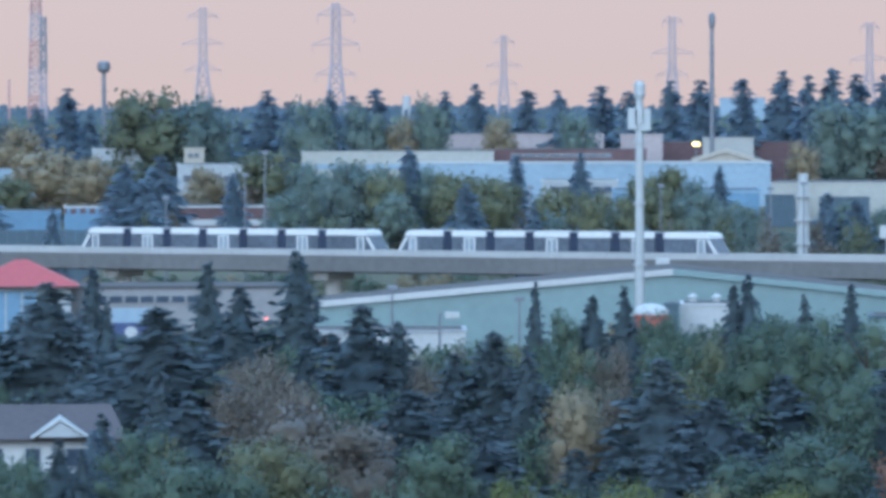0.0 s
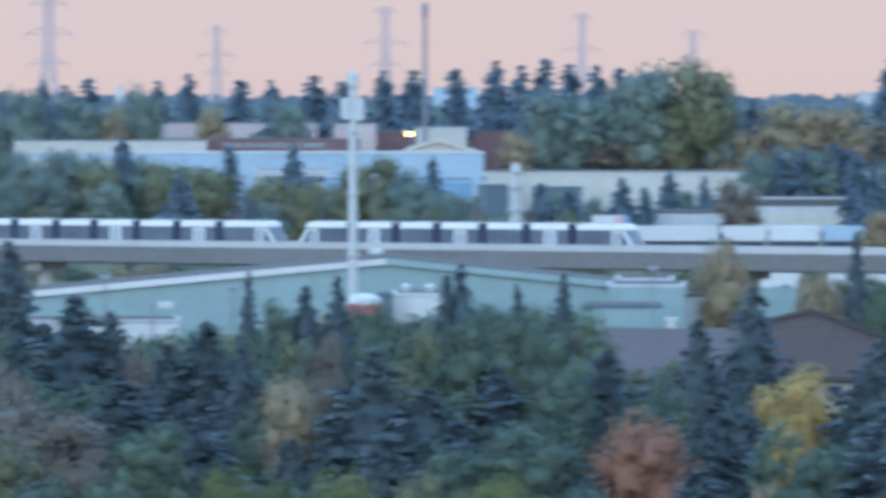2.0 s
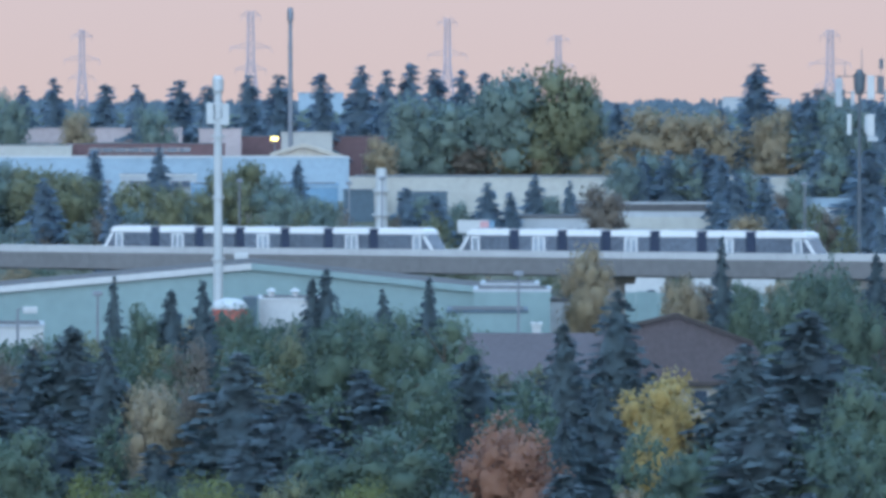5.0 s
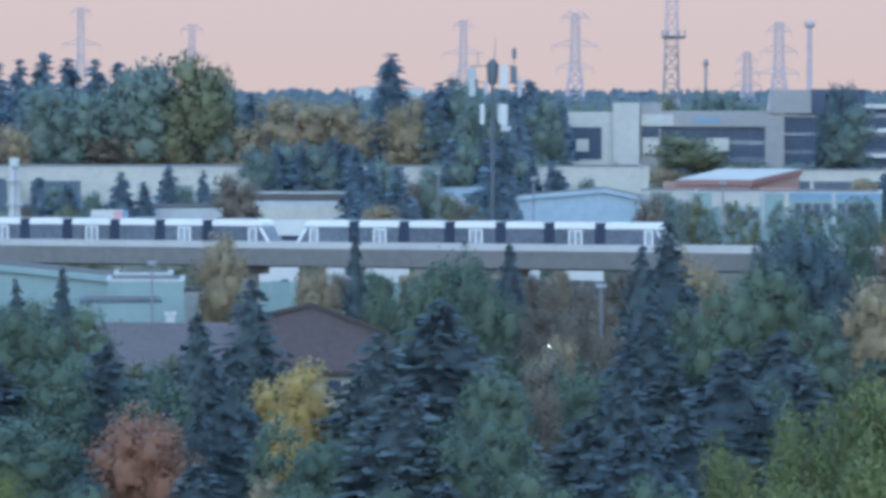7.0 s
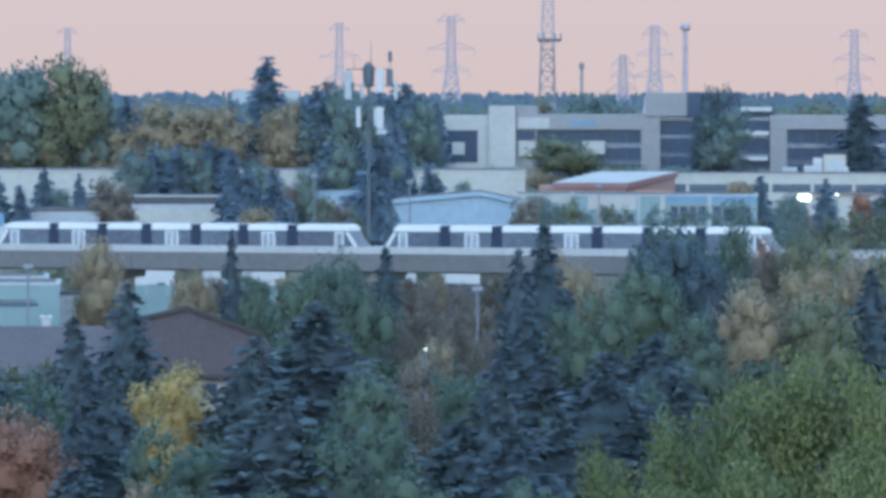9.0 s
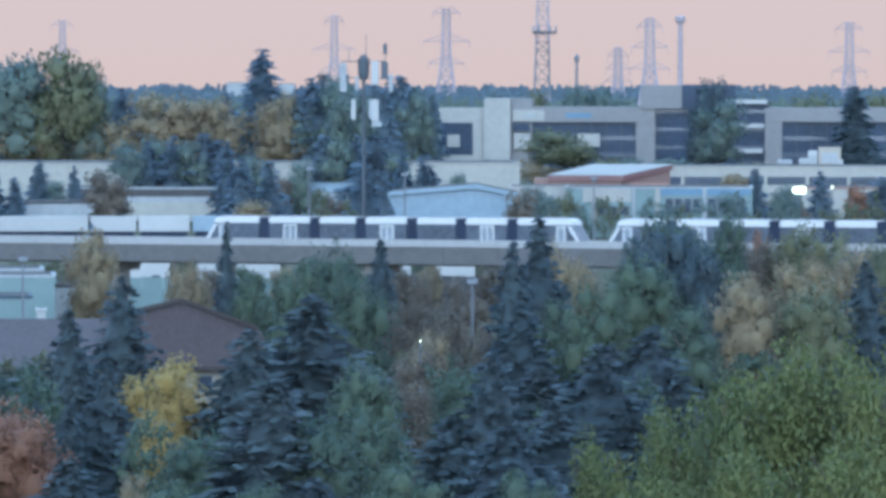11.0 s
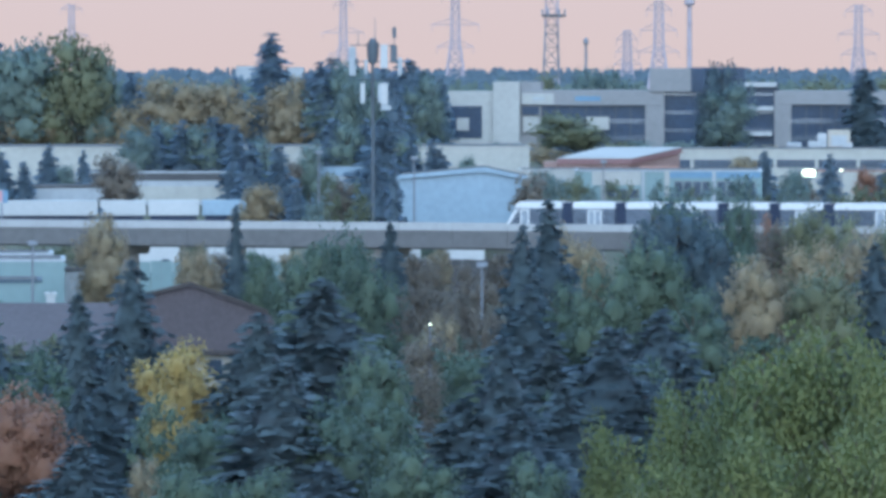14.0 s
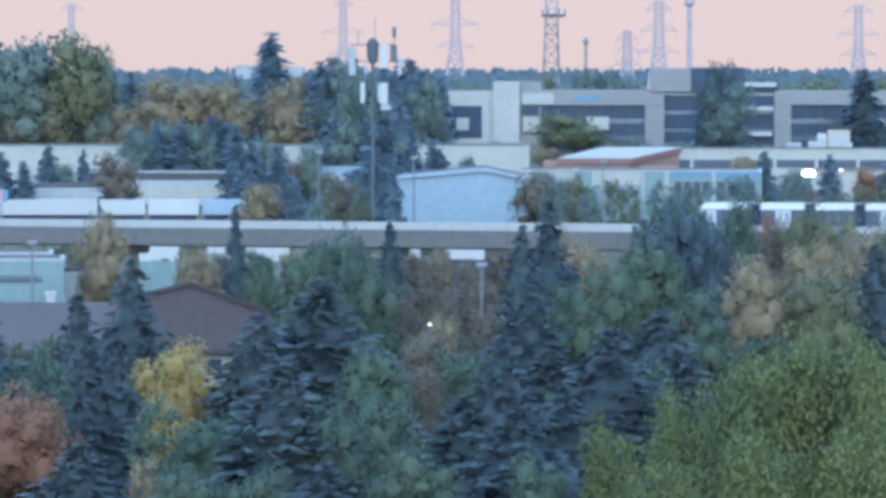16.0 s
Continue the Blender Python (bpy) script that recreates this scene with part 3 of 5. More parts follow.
def gable_building(u0, up, u1, v0, vp, v1, d, depth, wall, label, trim=None, roof=M_ROOFGREY, name="metal_shed", ribs=0, turn=0.0):
    """A shed whose gable faces the lookout: eaves at (u0, v0) and (u1, v1), peak at (up, vp)."""
    b = holder(name, up, d, label, "building", turn=turn)
    z0, k = b.matrix_basis.translation.z, d / 1000
    xa, xb, za, zp, zb = (u0 - up) * k, (u1 - up) * k, level(v0, d) - z0, level(vp, d) - z0, level(v1, d) - z0
    bm = bmesh.new()
    prism(bm, [(xa, -0.6), (xb, -0.6), (xb, zb), (0, zp), (xa, za)], 0, depth)
    part("wall", bm, wall, b)
    for xq, zq, mat in ((xa, za, trim or wall), (xb, zb, wall)):
        bm = bmesh.new()
        prism(bm, [(xq, zq + 0.03), (0, zp + 0.03), (0, zp + 0.33), (xq, zq + 0.33)], -0.35, depth + 0.3)
        part("roof_slope", bm, roof, b)
        bm = bmesh.new()
        prism(bm, [(xq, zq - 0.22), (0, zp - 0.22), (0, zp + 0.36), (xq, zq + 0.36)], -0.5, -0.36)
        part("rake_trim", bm, mat, b)
    for i in range(ribs):
        x = xa + (i + 0.5) * (xb - xa) / ribs
        zt = zp + (za - zp) * x / xa if x < 0 else zp + (zb - zp) * x / xb
        block("wall_rib", (x - 0.05, x + 0.05, -0.05, 0.0, 0, zt - 0.25), wall, b)
    return b


# warehouses behind the line, bearing by bearing
flat_building(-82, -67.6, 18.2, 800, 12, M_BLUE, "low bright blue industrial building with flat roof", ribs=9)
flat_building(-67, -57, 17.4, 790, 10, M_BLUE, "low blue shed with white roof edge", cap=M_WHITE, bands=((17.8, 18.7, M_MAROON),), ribs=6)
flat_building(-47, -20, 17.4, 800, 14, M_MAROON, "long maroon shed with white roof edge", cap=M_WHITE, bands=((19.8, 20.9, M_WHITE),))
flat_building(-62, -48, 7.2, 960, 20, M_GREYWALL, "grey warehouse behind autumn trees", cap=M_WHITE)
flat_building(-45.8, -42.2, 7.1, 950, 6, M_TAN, "small tan block above a warehouse", windows=((-45.2, -43.0, 8.0, 8.9, 2),))
flat_building(31.4, 38.9, 4.8, 975, 8, M_PINK, "pinkish stucco block with flat roof", ribs=3)
flat_building(17.5, 31.0, 12.9, 880, 8, M_GREYWALL, "low grey annex before the blue warehouse", cap=M_WHITE, windows=((19, 30, 14.0, 15.2, 6),))
flat_building(-14.6, -12.2, 5.2, 982, 6, M_BLUEWALL, "small pale blue roof block")
flat_building(-80, -72, 10.8, 900, 20, M_BLUEWALL, "pale blue warehouse behind autumn trees")
flat_building(-47, -30, 10.0, 880, 16, M_GREYWALL, "pale grey warehouse behind spruces", windows=((-46, -32, 12, 13.2, 6),))
flat_building(-25, 9, 7.8, 930, 22, M_CREAM, "long cream warehouse with flat roof", bands=((10.0, 11.0, M_BLUEWALL),), ribs=8)
flat_building(-13.5, 28.5, 4.7, 985, 24, M_PINK, "long dusty pink warehouse with flat roof", ribs=10, bands=((7.2, 7.8, M_OFFICE),))
flat_building(8, 36, 7.5, 945, 20, M_MAROON, "dark maroon industrial building with flat roof", windows=((12, 30, 8.2, 9.0, 8),))
flat_building(-6, 58, 9.9, 900, 26, M_BLUEWALL, "long pale blue warehouse with loading doors", bands=((9.6, 10.2, M_WHITE),), ribs=14)
gable_building(44, 50, 57, 9.6, 7.8, 10.0, 905, 14, M_TAN, "tan roofed hall with shallow gable", roof=M_TAN)
flat_building(36, 66, 6.2, 990, 18, M_MAROON, "dark maroon warehouse behind the trees")
flat_building(46, 55, 5.4, 965, 10, M_OFFICELIGHT, "pale rooftop block of a warehouse")
flat_building(30, 56, 14.6, 850, 14, M_BLUE, "mid blue industrial building behind trees", bands=((14.6, 15.2, M_BLUEWALL),))
flat_building(58, 176, 13.4, 830, 26, M_CREAM, "very long cream warehouse with pilasters", ribs=26)
flat_building(66.6, 75.4, 16.0, 816, 5, M_SLATE, "dark slate blue loading bay with flat roof", cap=M_SLATE, ribs=5)
flat_building(57, 62.4, 15.6, 820, 6, M_SLATE, "dark blue loading bay of a warehouse", cap=M_SLATE)
flat_building(88, 102, 20.3, 765, 12, M_GREYWALL, "low grey shed beside the line", cap=M_ROOFGREY)
flat_building(97, 129, 17.8, 790, 16, M_GREYWALL, "low grey industrial building with bluish flat roof", bands=((17.8, 19.4, M_ROOFGREY), (20.4, 23.0, M_CREAM)))
flat_building(126, 152, 17.0, 795, 14, M_BLUEWALL, "low pale blue industrial building behind spruces", bands=((18.6, 20.2, M_GREYWALL),))
gable_building(152.5, 168, 175.5, 19.0, 17.6, 19.2, 760, 16, M_BLUEWALL, "pale blue metal shed with shallow gable", ribs=16)


def build_brick():
    d, um = 810, 190
    b = holder("brick_shop", um, d, "orange brick building with sloping white metal roof", "building")
    z0, k = b.matrix_basis.translation.z, d / 1000

    def X(u):
        return (u - um) * k

    def Z(v):
        return level(v, d) - z0

    near, far = (X(181.2), X(193.7)), (X(189.2), X(202.7))
    deep = 14.0

    def slab(name, z_near, z_far, thick, mat, label="", grow=0.0):
        """A slanted slab over the skewed plan, or a body down to the ground."""
        bm = bmesh.new()
        top = [(near[0] - grow, -grow, z_near), (near[1] + grow, -grow, z_near), (far[1] + grow, deep + grow, z_far), (far[0] - grow, deep + grow, z_far)]
        q = [bm.verts.new(c) for c in top]
        w = [bm.verts.new((x, y, -0.5 if thick is None else z - thick)) for x, y, z in top]
        bm.faces.new(q)
        bm.faces.new(w[::-1])
        for i in range(4):
            bm.faces.new((q[i], q[(i + 1) % 4], w[(i + 1) % 4], w[i]))
        part(name, bm, mat, b, label)

    slab("wall", Z(16.0), Z(14.35), None, M_BRICK)
    slab("fascia", Z(15.62), Z(13.95), 0.75, M_RUST, "rust red fascia", 0.35)
    slab("roof", Z(15.5), Z(13.8), 0.09, M_ROOFWHITE, "white metal roof", 0.42)
    block("side_wing", (X(178.4), X(181.1), 0.6, 10, -0.5, Z(16.2)), M_BRICK, b)
    block("porch_roof", (X(195.5), X(202.0), -1.4, 1.6, Z(17.9), Z(17.0)), M_ORANGE, b, "orange canopy edge")
    block("porch_wall", (X(195.7), X(201.8), -1.2, 1.5, -0.5, Z(17.9)), M_BRICK, b)


build_brick()
flat_building(201, 245, 13.9, 850, 18, M_CREAM, "cream commercial building with flat roof", bands=((15.8, 17.2, M_WINDOW),), ribs=6)
flat_building(174, 186, 17.5, 780, 12, M_OFFICELIGHT, "pale low building with flat roof")
SHOWROOM = flat_building(184, 217, 17.6, 770, 14, M_TEAL, "teal glazed showroom with pale piers and flat roof", cap=M_GREYWALL, windows=((189, 195.4, 21.0, 22.6, 3), (201.5, 208, 19.6, 22.4, 4), (209, 216, 19.6, 22.4, 4)))
for ua, ub, va, vb, mat, named in ((187.0, 195.6, 17.9, 20.3, M_OFFICELIGHT, "wall_band"), (200.6, 216.8, 17.9, 19.0, M_BLUE, "wall_band"), (188.6, 189.6, 17.7, 23.5, M_OFFICELIGHT, "pier"),
                                   (199.8, 200.7, 17.7, 23.5, M_OFFICELIGHT, "pier"), (208.2, 208.9, 17.7, 23.5, M_GREYWALL, "pier"), (195.8, 196.3, 17.7, 23.5, M_GREYWALL, "pier")):
    zs = SHOWROOM.matrix_basis.translation.z
    deep = 0.30 if named == "pier" else 0.05
    block(named, ((ua - 200.5) * 0.77, (ub - 200.5) * 0.77, -deep, 0.0, level(vb, 770) - zs, level(va, 770) - zs), mat, SHOWROOM)
flat_building(226, 245, 17.6, 800, 14, M_CREAM, "low cream building beside a floodlight", cap=M_BRICK)

# far pale building and silo near the skyline
flat_building(49, 57, -1.6, 1400, 20, M_BLUEWALL, "distant pale blue slab building", name="distant_building")
flat_building(124, 128, -0.8, 1700, 20, M_GREYWALL, "distant grey slab building", name="distant_building")
flat_building(133, 136, -0.6, 1700, 20, M_GREYWALL, "distant grey slab building", name="distant_building")


def build_office():
    d, um = 1000, 200
    b = holder("office_building", um, d, "three storey concrete and dark glass office building", "building")
    z0, k = b.matrix_basis.translation.z, d / 1000

    def X(u):
        return (u - um) * k

    def Z(v):
        return level(v, d) - z0

    # main masses
    block("wall", (X(161.5), X(170), 0, 24, -0.5, Z(3.7)), M_OFFICELIGHT, b)
    block("stair_tower", (X(169.5), X(174.2), -1.5, 20, -0.5, Z(2.0)), M_OFFICELIGHT, b, bevel=0.05)
    block("stair_tower", (X(174.2), X(178), 0.6, 20, -0.5, Z(2.0)), M_OFFICE, b)
    block("glazed_wall", (X(174.2), X(199), 1.0, 24, -0.5, Z(3.8)), M_DARKGLASS, b)
    block("roof_fascia", (X(174.2), X(199.8), 0.0, 24.1, Z(6.2), Z(3.5)), M_OFFICE, b, bevel=0.05)
    block("glazed_wall", (X(199.5), X(220), 2.0, 26, -0.5, Z(2.2)), M_DARKGLASS, b)
    block("roof_block", (X(197.2), X(204.5), -0.4, 18, Z(3.8), Z(-0.4)), M_OFFICE, b, bevel=0.05)
    block("roof_block", (X(204.5), X(214), 0.2, 18, Z(3.8), Z(-0.5)), M_DARKGLASS, b)
    block("glazed_wall", (X(219.5), X(246), 1.0, 24, -0.5, Z(3.9)), M_DARKGLASS, b)
    block("roof_fascia", (X(219.2), X(246), 0.0, 24.1, Z(6.1), Z(3.6)), M_OFFICE, b, bevel=0.05)
    for u0, u1, v0, v1 in ((196.4, 199.8, 6.2, 16.5), (219.2, 222.2, 6.1, 16.5)):
        block("column", (X(u0), X(u1), 0.0, 1.4, -0.5, Z(v0)), M_OFFICE, b)
    for u0, u1, v in ((212.8, 219.6, 2.2), (212.0, 219.0, 6.4), (213.2, 218.8, 10.9)):
        block("balcony_slab", (X(u0), X(u1), 0.4, 2.0, Z(v + 0.7), Z(v)), M_WHITE, b)
    for u0, u1, v0, v1 in ((161.8, 167.5, 6.3, 12.0), (174.6, 177.6, 6.4, 7.8)):
        block("window_recess", (X(u0), X(u1), -0.05, 0.4, Z(v1), Z(v0)), M_DARKGLASS, b)
    for u0, u1, v0, v1 in ((163.0, 165.2, 8.4, 10.6), (174.8, 177.6, 8.2, 11.0), (186, 190, 8.2, 10.5)):
        block("wall_panel", (X(u0), X(u1), -0.2, 0.95, Z(v1), Z(v0)), M_OFFICELIGHT, b)
    # sign panels whose words cannot be read
    block("sign_panel", (X(174.6), X(180.2), -0.12, 0.0, Z(6.0), Z(4.0)), M_OFFICELIGHT, b)
    block("sign_bar", (X(176.5), X(178.6), -0.16, -0.12, Z(5.3), Z(4.7)), M_GREYWALL, b)
    block("sign_bar", (X(184.0), X(188.5), -0.08, 0.0, Z(5.4), Z(4.6)), M_BLUE, b)
    # window bars and storey bands
    for u0, u1 in ((178, 196.4), (222.2, 246)):
        n = int((u1 - u0) / 2.6)
        for i in range(n + 1):
            c = X(u0 + (u1 - u0) * i / n)
            block("mullion", (c - 0.06, c + 0.06, 0.9, 1.0, 0, Z(6.2)), M_ROOFGREY, b)
        for v in (8.6, 11.6):
            block("spandrel", (X(u0), X(u1), 0.88, 0.99, Z(v + 0.8), Z(v)), M_WINDOW, b)
    for v in (4.0, 7.2, 10.4, 13.0):
        block("spandrel", (X(199.8), X(219.2), 1.9, 1.99, Z(v + 0.5), Z(v)), M_WINDOW, b)


build_office()

# ---- in front of the line ----
gable_building(-24, 40.7, 94, 35.2, 29.3, 34.8, 520, 18, M_TEAL, "large teal metal hall with low gable and white rake trim", trim=M_WHITE, roof=M_ROOFGREY, name="metal_hall", ribs=60)
flat_building(80.2, 93.6, 33.2, 495, 9, M_TEAL, "low pale teal metal shed", cap=M_GREYWALL, ribs=14)
flat_building(81.5, 91.5, 32.1, 508, 8, M_OFFICELIGHT, "low pale shed with grey roof edge", cap=M_GREYWALL)
flat_building(75.5, 89.5, 36.9, 478, 8, M_TEAL, "low teal lean-to with dark roof edge", cap=M_SLATE)
flat_building(90.4, 92.0, 39.2, 474, 2, M_WHITE, "small white utility cabin", name="cabin")
flat_building(93.0, 99.0, 35.0, 500, 6, M_GREYWALL, "low grey store beside the teal shed", cap=M_ROOFGREY)
flat_building(-24, 4, 39.4, 470, 8, M_WHITE, "low white annex beside the teal hall", cap=M_GREYWALL)
flat_building(42, 53, 34.8, 490, 8, M_WHITE, "low white annex with rooftop vents")
flat_building(39.4, 41.7, 34.7, 486, 3, M_SLATE, "small dark cabin beside the annex", name="cabin")
flat_building(-66, -24, 31.6, 535, 12, M_OFFICE, "low grey store building", windows=((-62, -40, 33.2, 34.6, 8),), cap=M_ROOFGREY)

# pavilion with red hipped roof
def build_pavilion():
    d = 530
    b = holder("pavilion", -74.5, d, "pavilion with red hipped metal roof and blue glass front", "building")
    z0 = b.matrix_basis.translation.z
    ze, zp = level(31.5, d) - z0, level(27.0, d) - z0
    block("wall", (-4.6, 4.6, 0, 9, -0.4, ze), M_GREYWALL, b)
    bm = bmesh.new()
    lo = [bm.verts.new(c) for c in ((-5.4, -0.8, ze), (5.4, -0.8, ze), (5.4, 9.8, ze), (-5.4, 9.8, ze))]
    hi = [bm.verts.new((-0.6, 4.5, zp)), bm.verts.new((0.6, 4.5, zp))]
    for f in ((lo[0], lo[1], hi[1], hi[0]), (lo[1], lo[2], hi[1]), (lo[2], lo[3], hi[0], hi[1]), (lo[3], lo[0], hi[0]), tuple(lo[::-1])):
        bm.faces.new(f)
    part("roof", bm, M_REDROOF, b, "red metal roof")
    block("eave", (-5.5, 5.5, -0.9, 9.9, ze - 0.25, ze - 0.004), M_DARKBROWN, b)
    for i in range(4):
        block("window", (-4.4 + i * 1.5, -3.1 + i * 1.5, -0.06, 0.0, 0.8, ze - 0.5), M_BLUE, b)


build_pavilion()


def build_brown_house():
    d = 420
    b = holder("apartment_house", 108, d, "long house with brown shingle roof and dark eaves", "house")
    z0, k = b.matrix_basis.translation.z, d / 1000

    def X(u):
        return (u - 108) * k

    ze, zr, zp = level(49.5, d) - z0, level(41.5, d) - z0, level(37.8, d) - z0
    block("wall", (X(75), X(131), 0, 11, -0.4, ze), M_TAN, b)
    bm = bmesh.new()
    pts = [(X(72), -0.8, ze), (X(133), -0.8, ze), (X(133), 11.8, ze), (X(72), 11.8, ze), (X(79), 5.5, zr), (X(126), 5.5, zr)]
    q = [bm.verts.new(p) for p in pts]
    for f in ((0, 1, 5, 4), (1, 2, 5), (2, 3, 4, 5), (3, 0, 4), (3, 2, 1, 0)):
        bm.faces.new([q[i] for i in f])
    part("roof", bm, M_ROOFBROWN, b, "brown shingle roof")
    # raised front gable, clad in brown like the roof
    bm = bmesh.new()
    prism(bm, [(X(103.5), ze - 0.2), (X(133), ze - 0.2), (X(133), ze + 1.2), (X(128.8), level(42.5, d) - z0), (X(116), zp), (X(108.5), level(39.6, d) - z0), (X(103.5), level(40.6, d) - z0)], -0.9, 5.4)
    part("gable", bm, M_ROOFBROWN, b)
    for (ua, va), (ub, vb) in (((108.5, 39.6), (116, 37.8)), ((129.5, 42.8), (116, 37.8)), ((101.5, 41.4), (109.2, 39.4))):
        bm = bmesh.new()
        za, zb = level(va, d) - z0, level(vb, d) - z0
        prism(bm, [(X(ua), za - 0.06), (X(ub), zb - 0.06), (X(ub), zb + 0.24), (X(ua), za + 0.24)], -1.3, -1.1)
        part("rake_board", bm, M_DARKBROWN, b, "dark brown roof edge")
    block("eave", (X(72), X(133), -0.95, -0.8, ze - 0.3, ze + 0.02), M_DARKBROWN, b)
    for u in (84, 89, 95, 100, 112, 120, 126):
        w = block("window", (X(u) - 0.7, X(u) + 0.7, -0.08, 0.0, ze - 2.0, ze - 0.6), M_WHITE, b)
        block("pane", (X(u) - 0.6, X(u) + 0.6, -0.11, -0.01, ze - 1.9, ze - 0.7), M_WINDOW, w)


build_brown_house()


def build_white_house():
    d = 330
    b = holder("bungalow", -69, d, "white bungalow with brownish roof and small gabled porch", "house")
    z0, k = b.matrix_basis.translation.z, d / 1000
    ze, zr = level(58.5, d) - z0, level(53.0, d) - z0
    block("wall", (-4.6, 3.6, 0, 8, -0.4, ze), M_WHITE, b)
    bm = bmesh.new()
    q = [bm.verts.new(p) for p in ((-5.2, -0.6, ze), (4.2, -0.6, ze), (4.2, 8.6, ze), (-5.2, 8.6, ze), (-4.6, 4, zr), (3.4, 4, zr))]
    for f in ((0, 1, 5, 4), (1, 2, 5), (2, 3, 4, 5), (3, 0, 4), (3, 2, 1, 0)):
        bm.faces.new([q[i] for i in f])
    part("roof", bm, M_ROOFBROWN, b, "brownish grey shingle roof")
    bm = bmesh.new()
    prism(bm, [(-0.95, ze + 0.15), (1.75, ze + 0.15), (0.4, ze + 1.05)], -1.2, 2.6)
    part("porch_gable", bm, M_GREYWALL, b)
    for s in (-1, 1):
        bm = bmesh.new()
        prism(bm, [(0.4 + s * 1.6, ze + 0.08), (0.4, ze + 1.12), (0.4, ze + 1.27), (0.4 + s * 1.72, ze + 0.16)], -1.4, 2.6)
        part("porch_roof", bm, M_POLE, b)
    block("gutter", (-5.2, 4.2, -0.75, -0.6, ze - 0.15, ze + 0.02), M_DARKBROWN, b)
    for x in (-3.4, -1.2, 1.2, 2.6):
        w = block("window", (x - 0.5, x + 0.5, -0.06, 0, ze - 1.7, ze - 0.5), M_GREYWALL, b)
        block("pane", (x - 0.42, x + 0.42, -0.09, -0.01, ze - 1.62, ze - 0.58), M_WINDOW, w)


build_white_house()


# ---- masts, pylons, poles ----
def monopole(u, v, d, width, label, mat=M_POLE, head=None, panels=()):
    """A tapered pole; head: (dip top, dip bottom, width) of a drum; panels: (dip top, dip bottom, offset, width)."""
    b = holder("antenna_mast", u, d, label, "mast")
    z0, k = b.matrix_basis.translation.z, d / 1000
    top = level(v, d) - z0
    bm = bmesh.new()
    tube(bm, (0, 0, -0.5), (0, 0, top), width * k * 0.6, width * k * 0.4, 12)
    for i in range(1, 5):
        z = top * i / 5
        tube(bm, (0, 0, z), (0, 0, z + 0.2), width * k * 0.72, width * k * 0.72, 12)
    part("pole", bm, mat, b, smooth=False)
    if head:
        bm = bmesh.new()
        za, zb, r = level(head[1], d) - z0, level(head[0], d) - z0, head[2] * k / 2
        tube(bm, (0, 0, za), (0, 0, za + (zb - za) * 0.3), r * 0.6, r, 14)
        tube(bm, (0, 0, za + (zb - za) * 0.3), (0, 0, zb - (zb - za) * 0.2), r, r, 14)
        tube(bm, (0, 0, zb - (zb - za) * 0.2), (0, 0, zb), r, r * 0.7, 14)
        part("antenna_drum", bm, mat, b)
    for va, vb, off, w in panels:
        for dy in (-0.35, 0.35):
            block("antenna_panel", (off * k - w * k / 2, off * k + w * k / 2, dy - 0.12, dy + 0.12, level(vb, d) - z0, level(va, d) - z0), M_GREYWALL if mat is M_DARKSTEEL else mat, b, bevel=0.04)
        bm = bmesh.new()
        zc = level((va + vb) / 2, d) - z0
        tube(bm, (0, 0, zc), (off * k, 0, zc), 0.05, 0.05, 6)
        part("bracket", bm, M_STEEL, b)
    return b


def lattice(bm, w0, w1, z0, z1, panels, r, sides=4):
    """Legs, rings and crossed braces of a tapering lattice."""
    def c(i, z):
        w = w0 + (w1 - w0) * (z - z0) / (z1 - z0)
        a = 6.28318 * (i + 0.5) / sides
        return Vector((math.cos(a) * w * 0.7071, math.sin(a) * w * 0.7071, z))
    zs = [z0 + (z1 - z0) * (1 - (1 - i / panels) ** 1.25) for i in range(panels + 1)]
    for i in range(sides):
        tube(bm, c(i, z0), c(i, z1), r * 1.5, r, 5)
        for a, b in zip(zs, zs[1:]):
            tube(bm, c(i, a), c((i + 1) % sides, b), r * 0.6, r * 0.6, 4)
            tube(bm, c((i + 1) % sides, a), c(i, b), r * 0.6, r * 0.6, 4)
            tube(bm, c(i, b), c((i + 1) % sides, b), r * 0.6, r * 0.6, 4)


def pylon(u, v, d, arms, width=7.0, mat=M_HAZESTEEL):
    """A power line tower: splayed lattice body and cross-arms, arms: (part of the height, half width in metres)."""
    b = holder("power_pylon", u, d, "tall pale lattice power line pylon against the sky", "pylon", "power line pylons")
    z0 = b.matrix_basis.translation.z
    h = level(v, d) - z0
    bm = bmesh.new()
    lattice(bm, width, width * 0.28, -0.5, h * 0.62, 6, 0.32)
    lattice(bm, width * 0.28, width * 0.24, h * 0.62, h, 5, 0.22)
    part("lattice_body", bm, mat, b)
    for f, a in arms:
        z = h * f
        for s in (-1, 1):
            bm = bmesh.new()
            for y in (-0.8, 0.8):
                tube(bm, (s * width * 0.13, y, z), (s * a, 0, z), 0.13, 0.1, 5)
                tube(bm, (s * width * 0.13, y, z + 1.7), (s * a, 0, z), 0.12, 0.09, 5)
            tube(bm, (s * a, 0, z), (s * a, 0, z - 1.8), 0.07, 0.07, 5)
            part("cross_arm", bm, mat, b)
    return b


